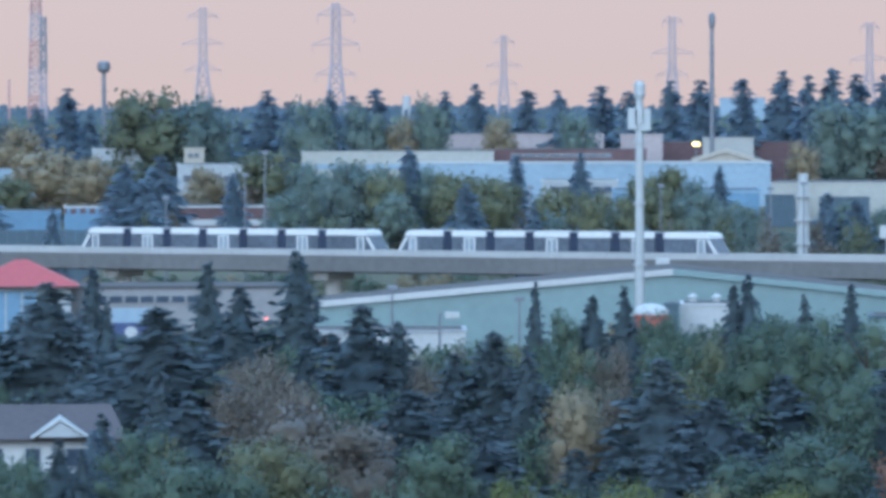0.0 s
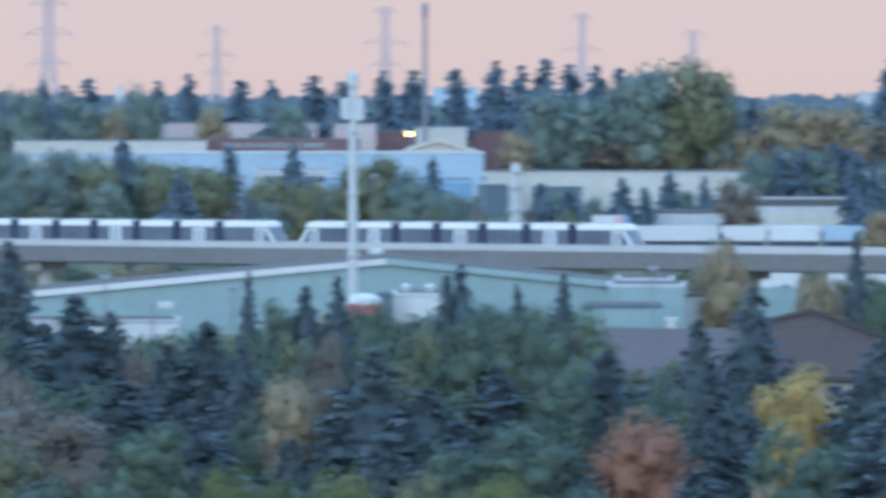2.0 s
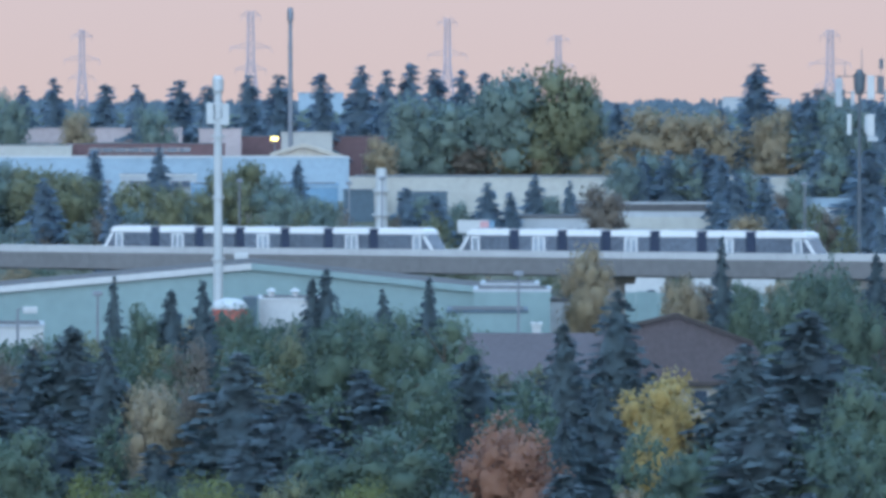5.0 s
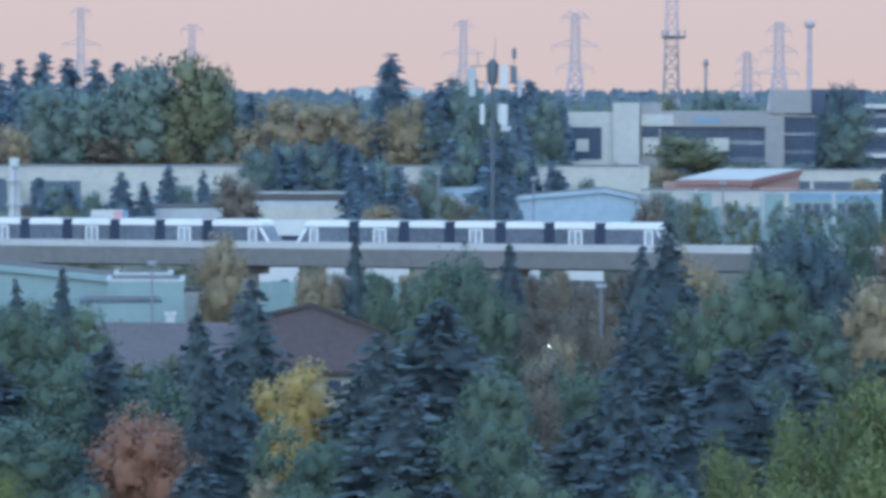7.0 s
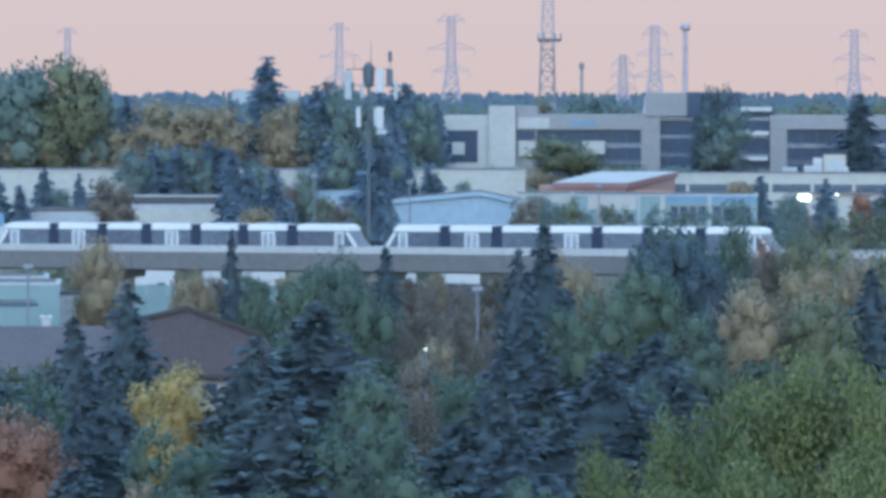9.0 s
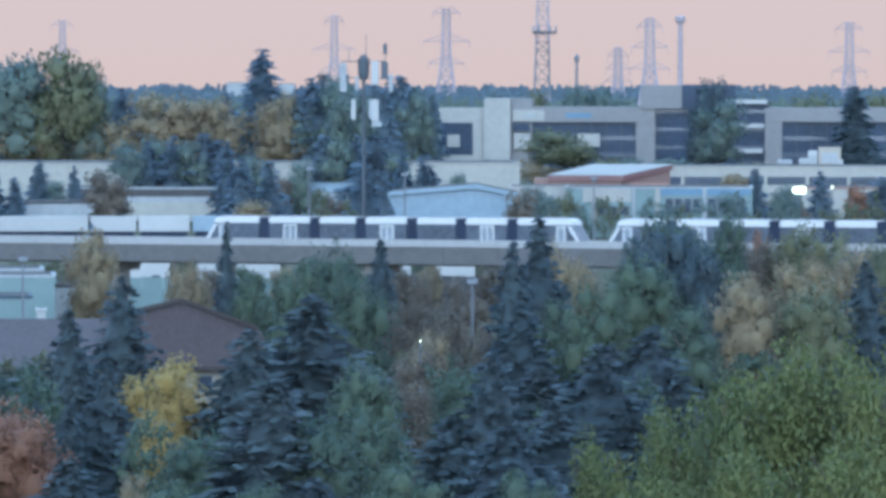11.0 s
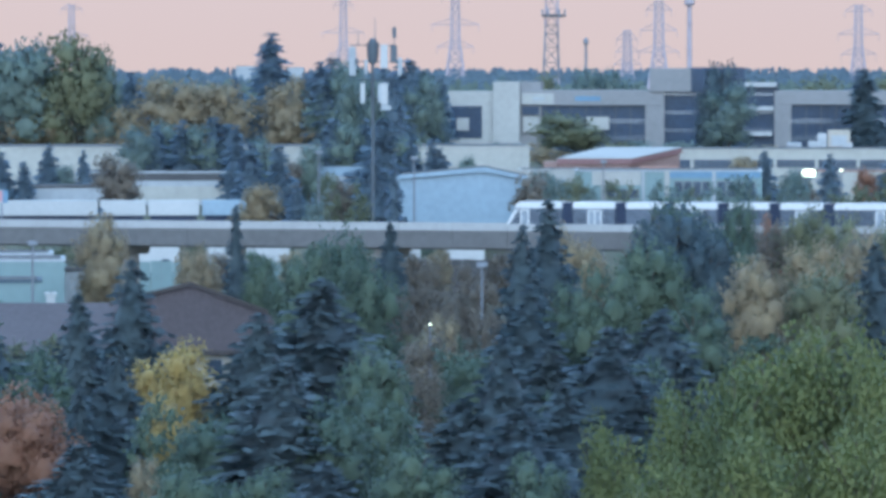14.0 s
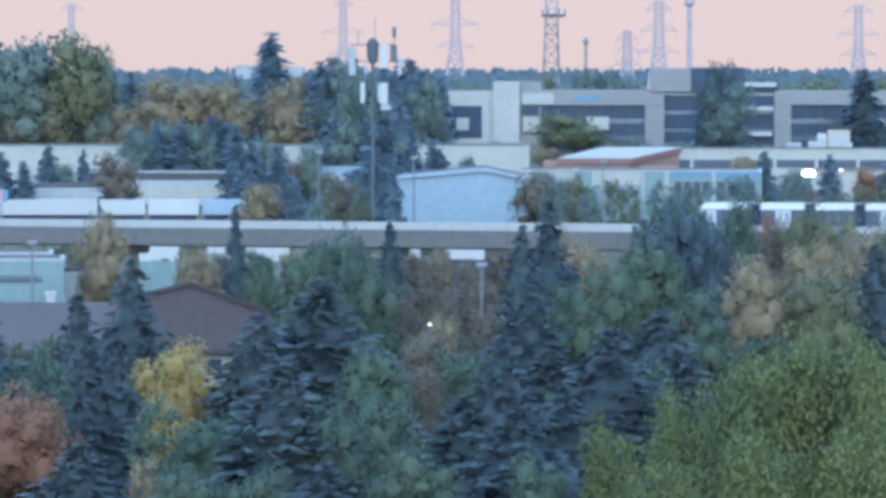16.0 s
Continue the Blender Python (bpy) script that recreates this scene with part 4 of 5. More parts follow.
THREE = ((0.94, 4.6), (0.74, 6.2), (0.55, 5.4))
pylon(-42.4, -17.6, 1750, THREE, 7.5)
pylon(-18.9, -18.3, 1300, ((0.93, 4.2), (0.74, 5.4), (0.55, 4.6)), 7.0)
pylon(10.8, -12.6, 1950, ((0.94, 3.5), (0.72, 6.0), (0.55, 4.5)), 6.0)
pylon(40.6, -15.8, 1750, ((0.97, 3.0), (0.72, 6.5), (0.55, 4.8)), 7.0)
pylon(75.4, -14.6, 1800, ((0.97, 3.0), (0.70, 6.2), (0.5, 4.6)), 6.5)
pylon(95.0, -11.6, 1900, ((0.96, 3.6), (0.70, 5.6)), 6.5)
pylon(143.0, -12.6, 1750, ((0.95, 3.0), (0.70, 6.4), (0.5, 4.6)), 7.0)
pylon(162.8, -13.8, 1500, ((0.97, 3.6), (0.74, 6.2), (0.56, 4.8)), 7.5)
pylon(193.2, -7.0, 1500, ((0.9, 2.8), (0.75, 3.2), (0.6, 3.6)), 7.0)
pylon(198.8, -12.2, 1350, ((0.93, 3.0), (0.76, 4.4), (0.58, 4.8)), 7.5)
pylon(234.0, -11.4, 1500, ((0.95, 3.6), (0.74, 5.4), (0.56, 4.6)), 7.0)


def telecom_tower(u, v, d, w0, w1, label, bands, platform=None):
    b = holder("lattice_tower", u, d, label, "tower")
    z0, k = b.matrix_basis.translation.z, d / 1000
    h = level(v, d) - z0
    n = len(bands)
    for i, mat in enumerate(bands):
        za, zb = -0.5 + (h + 0.5) * i / n, -0.5 + (h + 0.5) * (i + 1) / n
        wa, wb = w0 + (w1 - w0) * i / n, w0 + (w1 - w0) * (i + 1) / n
        bm = bmesh.new()
        lattice(bm, wa * k, wb * k, za, zb, 4, 0.19, 3)
        part("lattice_section", bm, mat, b)
    if platform:
        vz, w = platform
        z = level(vz, d) - z0
        bm = bmesh.new()
        tube(bm, (0, 0, z - 0.5), (0, 0, z + 0.1), w * k * 0.42, w * k * 0.5, 12)
        part("platform", bm, M_STEEL, b)
        for i in range(6):
            a = i * 1.047
            block("antenna_panel", (math.cos(a) * w * k * 0.45 - 0.2, math.cos(a) * w * k * 0.45 + 0.2, math.sin(a) * w * k * 0.45 - 0.2, math.sin(a) * w * k * 0.45 + 0.2, z - 0.4, z + 1.3), M_STEEL, b)
    return b


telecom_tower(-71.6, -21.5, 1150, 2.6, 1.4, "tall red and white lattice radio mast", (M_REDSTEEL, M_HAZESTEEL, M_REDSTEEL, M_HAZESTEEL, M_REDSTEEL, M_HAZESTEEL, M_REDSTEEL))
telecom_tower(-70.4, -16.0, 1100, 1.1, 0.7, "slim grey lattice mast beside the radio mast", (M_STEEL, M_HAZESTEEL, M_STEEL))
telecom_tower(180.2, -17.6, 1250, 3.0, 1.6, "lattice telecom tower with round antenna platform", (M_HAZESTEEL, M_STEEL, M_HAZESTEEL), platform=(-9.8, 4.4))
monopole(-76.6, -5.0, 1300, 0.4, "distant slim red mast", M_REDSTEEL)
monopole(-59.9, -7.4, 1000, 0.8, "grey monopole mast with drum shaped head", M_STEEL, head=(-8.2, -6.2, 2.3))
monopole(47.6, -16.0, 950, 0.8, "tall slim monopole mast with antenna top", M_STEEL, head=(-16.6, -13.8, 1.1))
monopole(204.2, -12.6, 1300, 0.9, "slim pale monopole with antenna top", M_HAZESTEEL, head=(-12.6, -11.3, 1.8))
monopole(185.9, -5.8, 1300, 0.5, "short slim mast with small antennas", M_STEEL, head=(-5.6, -4.4, 0.9))
monopole(34.8, -4.6, 505, 1.6, "tall white antenna monopole with boxy panel head", M_POLE, head=(-4.6, -1.0, 2.0),
         panels=((0.2, 4.0, -1.2, 1.7), (0.4, 4.2, 1.1, 1.7), (0.3, 3.2, 0.0, 2.0)))


def build_antenna_mast():
    """A dark mast with a thick head, cross-arms and clusters of pale panels."""
    d, um = 720, 148.2
    b = holder("antenna_mast", um, d, "dark antenna mast with clustered white panels and whips", "mast")
    z0, k = b.matrix_basis.translation.z, d / 1000

    def X(u):
        return (u - um) * k

    def Z(v):
        return level(v, d) - z0

    bm = bmesh.new()
    tube(bm, (0, 0, -0.4), (0, 0, Z(-5.4)), 0.26, 0.20, 10)
    part("pole", bm, M_DARKSTEEL, b)
    bm = bmesh.new()
    tube(bm, (0, 0, Z(-1.2)), (0, 0, Z(-2.2)), 0.42, 0.70, 10)
    tube(bm, (0, 0, Z(-2.2)), (0, 0, Z(-5.0)), 0.70, 0.78, 10)
    tube(bm, (0, 0, Z(-5.0)), (0, 0, Z(-5.7)), 0.55, 0.35, 10)
    part("equipment_head", bm, M_DARKSTEEL, b, "dark equipment head")
    for ua, ub, v in ((144.2, 152.2, -4.5), (145.0, 151.6, -1.6), (145.4, 151.4, 1.6), (146.0, 151.2, 4.8)):
        bm = bmesh.new()
        for y in (-0.5, 0.5):
            tube(bm, (X(ua), y, Z(v)), (X(ub), y, Z(v)), 0.07, 0.07, 6)
        for u in (ua + 0.3, um, ub - 0.3):
            tube(bm, (X(u), -0.5, Z(v)), (X(u), 0.5, Z(v)), 0.06, 0.06, 6)
        part("cross_arm", bm, M_DARKSTEEL, b)
    for u, w, va, vb, mat in ((144.6, 1.2, -4.2, 0.9, M_GREYWALL), (150.2, 1.3, -4.6, -0.4, M_WHITE), (153.0, 0.7, -2.2, 0.9, M_GREYWALL), (147.0, 0.6, -1.9, 0.6, M_GREYWALL),
                              (146.4, 0.8, 2.2, 5.8, M_WHITE), (150.2, 1.3, 2.2, 6.0, M_WHITE), (149.4, 0.6, 2.3, 5.6, M_GREYWALL), (152.0, 0.7, -7.6, -5.8, M_DARKSTEEL), (151.9, 1.2, -4.4, -1.4, M_DARKSTEEL), (145.3, 0.6, -2.2, -1.0, M_DARKSTEEL)):
        p = block("antenna_panel", (X(u) - w * k / 2, X(u) + w * k / 2, -0.85, -0.6, Z(vb), Z(va)), mat, b, bevel=0.04)
        block("mount", (X(u) - 0.06, X(u) + 0.06, -0.6, 0.5, Z((va + vb) / 2) - 0.1, Z((va + vb) / 2) + 0.1), M_DARKSTEEL, p)
    block("platform", (X(149.6), X(151.4), -1.0, 0.8, Z(7.0), Z(6.1)), M_GREYWALL, b)
    for u, va, vb in ((148.6, -9.4, -5.4), (152.0, -8.0, -1.4), (145.6, -7.0, -4.4), (144.6, -4.6, 0.6), (153.0, -2.6, 0.6)):
        bm = bmesh.new()
        tube(bm, (X(u), 0, Z(vb)), (X(u), 0, Z(va)), 0.07, 0.04, 6)
        part("whip", bm, M_STEEL, b)


build_antenna_mast()
SILO = holder("silo", -6.4, 1500, "distant pale cylindrical silo", "silo")
bm = bmesh.new()
tube(bm, (0, 0, -0.5), (0, 0, level(-2.0, 1500) - SILO.matrix_basis.translation.z), 1.1, 1.1, 14)
part("drum", bm, M_WHITE, SILO)


def lamp_post(u, v, d, mat=None, arm=0.0, label="slim grey street lamp post", bulb=0.3):
    b = holder("street_lamp", u, d, label, "lamp post", "street lamps")
    z = level(v, d) - b.matrix_basis.translation.z
    bm = bmesh.new()
    tube(bm, (0, 0, -0.3), (0, 0, z + 0.1), 0.14, 0.09, 8)
    tube(bm, (0, 0, z + 0.1), (arm, 0, z + 0.25), 0.06, 0.05, 6)
    part("post", bm, M_STEEL, b)
    bm = bmesh.new()
    box(bm, arm - bulb * 1.4, arm + bulb * 1.4, -0.25, 0.25, z - bulb * 0.6, z + bulb * 0.7, 0.06)
    part("lamp_head", bm, mat or M_STEEL, b, "glowing lamp head" if mat else "")
    return b


lamp_post(44.8, 6.6, 930, M_LAMPY, label="street lamp with lit yellow head", bulb=0.42)
lamp_post(100.6, 6.8, 960, M_LAMPG, label="mast with small green light", bulb=0.32)
lamp_post(225.2, 18.2, 760, M_LAMPW, label="lit bright white floodlight on post", bulb=0.62)
lamp_post(231.0, 17.6, 770, M_LAMPW, label="small lit lamp on post", bulb=0.13)
lamp_post(136.6, 35.2, 500, M_LAMPW, label="small lit lamp among trees", bulb=0.18)
lamp_post(38.9, 27.4, 560, M_WHITE, label="tall lamp post with broad pale head", bulb=0.5)
lamp_post(-0.6, 36.9, 455, M_WHITE, arm=1.0, label="street lamp with pale curved head", bulb=0.42)
for u, v, d in ((-31.5, 8.0, 690), (-35, 12.0, 690), (-49, 16.0, 680), (15.4, 14.2, 690), (38.6, 14.0, 690), (63.8, 13.6, 690), (58, 14.5, 700), (138.6, 14.5, 700), (189, 16.2, 690), (155.5, 15.5, 700), (-9, 32, 470), (13.5, 34, 470), (167.5, 34.5, 420), (88, 30.5, 470)):
    lamp_post(u, v, d)

lamp_post(158.3, 45.0, 395, M_LAMPW, label="small lit lamp in a yard", bulb=0.05)
# a vehicle's tail light; the post that carries it is added
lamp_post(-31.3, 37.4, 460, M_LAMPR, label="red tail light on an added post", bulb=0.12)
for u in (44.2, 48.4):
    vent = holder("roof_vent", u, 494, "pale metal roof vent on the white annex", "vent", z=level(34.8, 494) + 0.02)
    bm = bmesh.new()
    tube(bm, (0, 0, 0), (0, 0, 0.55), 0.28, 0.28, 12)
    tube(bm, (0, 0, 0.55), (0, 0, 0.85), 0.5, 0.15, 12)
    part("cowl", bm, M_WHITE, vent)

for u0, u1, v, mat, label in ((225.2, 227.2, 12.6, M_WHITE, "white rooftop ventilation unit"), (226.8, 228.4, 11.2, M_WHITE, "white rooftop ventilation stack"), (228.6, 232.6, 10.6, M_TAN, "tan rooftop plant room"), (229.5, 233.0, 12.8, M_WHITE, "low white rooftop ventilation unit"), (221.4, 224.0, 12.8, M_GREYWALL, "grey metal rooftop ventilation unit")):
    unit_ = holder("rooftop_unit", (u0 + u1) / 2, 857, label, "rooftop unit", z=level(13.9, 850) + 0.04)
    hw = (u1 - u0) / 2 * 0.857
    top_ = level(v, 857) - level(13.9, 850)
    block("casing", (-hw, hw, 0, 2.4, 0.12, top_), mat, unit_, bevel=0.06)
    block("base_rail", (-hw * 0.9, hw * 0.9, 0.2, 2.2, 0.0, 0.12), M_STEEL, unit_)
    block("louvre", (-hw * 0.7, hw * 0.7, -0.04, 0.0, 0.3, top_ * 0.7), M_GREYWALL, unit_)

# trackside gantry mast, pale
monopole(63.7, 11.8, 700, 2.3, "thick pale tower pole beside the line", M_POLE)


# ---- vehicles and small things ----
def trailer(u0, u1, v, d, mat, label, height=3.9):
    um = (u0 + u1) / 2
    b = holder("semi_trailer", um, d, label, "trailer", "parked trailers", z=level(v, d) - height)
    h = (u1 - u0) / 2 * d / 1000
    block("box_body", (-h, h, 0, 2.5, 1.9, height), mat, b, bevel=0.06)
    block("chassis", (-h + 0.3, h - 0.3, 0.4, 2.1, 1.0, 1.9), M_BELLOWS, b)
    for x in (-h + 1.2, -h + 2.4, h - 2.0):
        bm = bmesh.new()
        tube(bm, (x, 0.1, 0.5), (x, 2.4, 0.5), 0.5, 0.5, 12)
        part("wheel", bm, M_BELLOWS, b)
    return b


def raise_yard(u0, u1, d, v, height):
    """A paved yard under parked vehicles."""
    um = (u0 + u1) / 2
    x, y = spot(um, d)
    z = level(v, d) - height
    b = new("loading_yard")
    b.matrix_basis = pose(x, y, z, 0, 0, -math.degrees(um / 1000))
    tagged(b, "raised asphalt loading yard with concrete edge", "yard", kind="structure")
    h = (u1 - u0) / 2 * d / 1000
    block("paving", (-h, h, -3, 8, -6, 0.0), M_ASPHALT, b)


raise_yard(80, 134, 740, 22.9, 3.9)
for a, c, mat, lb in ((81.5, 99.5, M_WHITE, "long white semi trailer parked beside the line"), (99.9, 108.0, M_WHITE, "white semi trailer parked beside the line"),
                      (108.4, 117.4, M_WHITE, "white semi trailer parked beside the line"), (118, 126, M_BLUEWALL, "pale blue semi trailer parked beside the line"), (126.4, 131.5, M_GREYWALL, "grey box truck parked beside the line")):
    trailer(a, c, 22.9, 740, mat, lb)


def camper(u0, u1, v, d, deep):
    """A round-cornered camper standing on the ground beyond the line."""
    um = (u0 + u1) / 2
    b = holder("camper_trailer", um, d, "white round-cornered camper trailer parked beyond the guideway", "camper", "parked campers")
    h, z = (u1 - u0) / 2 * d / 1000, level(v, d) - b.matrix_basis.translation.z
    lo = 0.75
    bm = bmesh.new()
    prism(bm, [(-h, lo), (h * 0.96, lo), (h, lo + 0.6), (h * 0.98, z - 0.5), (h * 0.86, z), (-h * 0.62, z), (-h * 0.92, z - 0.5), (-h, z - 1.4)], 0, 2.4)
    part("body", bm, M_WHITE, b)
    for x in (h * 0.3,):
        w = block("window", (x - 0.5, x + 0.5, -0.04, 0.0, lo + 1.0, lo + 1.6), M_GREYWALL, b)
        block("pane", (x - 0.44, x + 0.44, -0.06, -0.01, lo + 1.06, lo + 1.54), M_WINDOW, w)
    block("chassis", (-h * 0.9, h * 0.9, 0.3, 2.1, 0.3, lo), M_BELLOWS, b)
    for x in (-h * 0.2, h * 0.15):
        for y in (0.15, 2.25):
            bm = bmesh.new()
            tube(bm, (x, y - 0.12, 0.38), (x, y + 0.12, 0.38), 0.38, 0.38, 12)
            part("wheel", bm, M_BELLOWS, b)


camper(106.8, 114.0, 30.3, 662, 4.5)
camper(118.5, 124.5, 30.4, 662, 3.0)
camper(125.5, 133.5, 30.6, 655, 3.0)
camper(161.0, 168.0, 30.4, 640, 4.2)
camper(154.0, 156.6, 30.9, 640, 2.6)

BOARD = holder("billboard", 80.6, 700, "white billboard with pink and blue blocks", "billboard")
zb = level(21.0, 700) - BOARD.matrix_basis.translation.z
block("panel", (-2.4, 2.2, 0, 0.3, zb - 1.6, zb), M_WHITE, BOARD)
block("printed_block", (0.4, 1.5, -0.02, 0.0, zb - 1.45, zb - 0.15), M_ROSE, BOARD)
block("printed_block", (1.5, 2.2, -0.02, 0.0, zb - 1.6, zb), M_BLUE, BOARD)
for x in (-1.6, 1.4):
    block("post", (x - 0.12, x + 0.12, 0.05, 0.25, -0.4, zb - 1.6), M_STEEL, BOARD)

SIGN = holder("pylon_sign", -55, 440, "navy blue roadside sign with pale round mark", "sign")
zs = level(35.5, 440) - SIGN.matrix_basis.translation.z
block("panel", (-1.6, 1.5, 0, 0.5, zs - 1.1, zs), M_BLUEWALL, SIGN)
block("panel", (-1.5, 1.4, 0, 0.5, zs - 3.0, zs - 1.102), M_NAVY, SIGN)
bm = bmesh.new()
tube(bm, (-0.1, -0.04, zs - 1.9), (-0.1, 0.0, zs - 1.9), 0.5, 0.5, 18)
part("round_mark", bm, M_WHITE, SIGN)
block("lettering_bars", (-0.9, 0.8, -0.03, 0.0, zs - 2.8, zs - 2.5), M_WHITE, SIGN)
for x in (-1.0, 0.9):
    block("post", (x - 0.12, x + 0.12, 0.1, 0.4, -0.4, zs - 3.0), M_STEEL, SIGN)

TANK = holder("storage_tank", 36.8, 470, "small round tank with white domed top and red side", "tank")
zt = level(34.8, 470) - TANK.matrix_basis.translation.z
bm = bmesh.new()
tube(bm, (0, 0, -0.3), (0, 0, zt - 0.9), 1.45, 1.45, 24)
part("tank_side", bm, M_RED, TANK, "red painted side")
bm = bmesh.new()
for i in range(5):
    a, b_ = i / 5, (i + 1) / 5
    tube(bm, (0, 0, zt - 0.896 + 0.9 * math.sin(a * 1.57)), (0, 0, zt - 0.896 + 0.9 * math.sin(b_ * 1.57)), 1.55 * math.cos(a * 1.5), 1.55 * math.cos(b_ * 1.5) + 0.01, 24)
part("dome", bm, M_WHITE, TANK, "white domed top")


def fence(u0, u1, v, d, mat, label):
    """A fence of upright boards between posts, along one bearing range."""
    um = (u0 + u1) / 2
    b = holder("board_fence", um, d, label, "fence")
    h, z = (u1 - u0) / 2 * d / 1000, level(v, d) - b.matrix_basis.translation.z
    n = int(2 * h / 1.2)
    for i in range(n):
        x = -h + 2 * h * i / n
        block("board", (x + 0.02, x + 2 * h / n - 0.02, 0, 0.06, -0.4, z - 0.05 * (i % 3)), mat, b)
        if i % 2 == 0:
            block("post", (x - 0.06, x + 0.06, 0.06, 0.18, -0.4, z + 0.1), M_STEEL, b)


fence(103, 136, 33.6, 634, M_TEAL, "pale teal board fence below the guideway")
fence(-84, -61.5, 21.5, 700, M_SLATE, "dark slate board fence beside the line")
fence(150, 172, 33.4, 628, M_ROOFGREY, "grey board fence below the guideway")

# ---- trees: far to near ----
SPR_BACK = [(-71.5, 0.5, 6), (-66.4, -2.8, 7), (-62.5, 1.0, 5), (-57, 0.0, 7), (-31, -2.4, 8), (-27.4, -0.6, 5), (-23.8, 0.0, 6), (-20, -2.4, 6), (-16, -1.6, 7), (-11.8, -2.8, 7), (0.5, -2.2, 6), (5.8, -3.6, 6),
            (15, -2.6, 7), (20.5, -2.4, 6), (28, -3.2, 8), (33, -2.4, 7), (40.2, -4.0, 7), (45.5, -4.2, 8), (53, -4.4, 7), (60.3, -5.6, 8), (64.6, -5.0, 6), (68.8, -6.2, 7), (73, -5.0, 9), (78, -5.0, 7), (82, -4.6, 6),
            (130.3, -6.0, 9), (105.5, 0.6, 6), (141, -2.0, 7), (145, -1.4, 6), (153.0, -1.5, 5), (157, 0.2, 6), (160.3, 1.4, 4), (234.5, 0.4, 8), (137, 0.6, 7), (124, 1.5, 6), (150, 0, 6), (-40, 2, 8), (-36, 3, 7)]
# far spruces get the needle colour with haze in it
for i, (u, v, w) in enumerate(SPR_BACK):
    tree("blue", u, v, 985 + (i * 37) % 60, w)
for u, v, w, kind in ((-52, -3.2, 16, "olive"), (-45, -2.2, 12, "silver"), (-40, 0.5, 8, "silver"), (-75, 3, 10, "tan"), (-2, -2.2, 7, "silver"), (69, -1.5, 13, "silver"), (76, 0, 13, "silver"), (87.5, -5.9, 13, "silver"),
                      (96.0, -7.2, 13, "olive"), (99.5, -4.4, 8, "olive"), (82.5, -3.6, 9, "silver"), (100, -2.0, 8, "silver"), (90, 0.5, 12, "olive"), (113, 0.8, 14, "tan"), (118, 1.5, 12, "tan"), (122, 2.0, 9, "tan"), (133, 0.8, 8, "tan"), (138, 2, 9, "silver"), (145, 3, 10, "silver"),
                      (156, 3, 8, "silver"), (139, -1.0, 8, "blue"), (143.2, -1.8, 8, "silver"), (154.6, -1.6, 6, "blue"), (158.4, 0.0, 6, "silver"), (-58, 8.8, 6, "olive"), (-54, 9.0, 6, "silver"), (-51, 8.6, 5, "olive"), (-23.5, -1.6, 10, "silver"), (-13.5, -1.0, 9, "silver"), (24, 0.5, 9, "silver"), (10, 1.5, 7, "tan"), (-8, 1.5, 8, "tan"), (85, 5, 10, "tan"), (92, 7, 10, "tan"), (135, 8.5, 10, "tan"), (178, 0.2, 7, "olive"), (186, -0.4, 8, "silver"),
                      (191, -0.2, 7, "silver"), (183, 7.2, 14, "olive"), (235.2, 0.2, 7, "spruce"), (211, 2.0, 10, "silver"), (226, 1.0, 12, "olive"), (240, 1.0, 10, "olive"), (172, 1.0, 5, "silver"), (105, 6, 10, "tan"), (80, 7, 12, "brown"), (101, 8, 9, "tan")):
    tree(kind, u, v, 960 if u < 160 else 1040 if u in (178, 186, 191, 226, 240, 172) else 960, w)
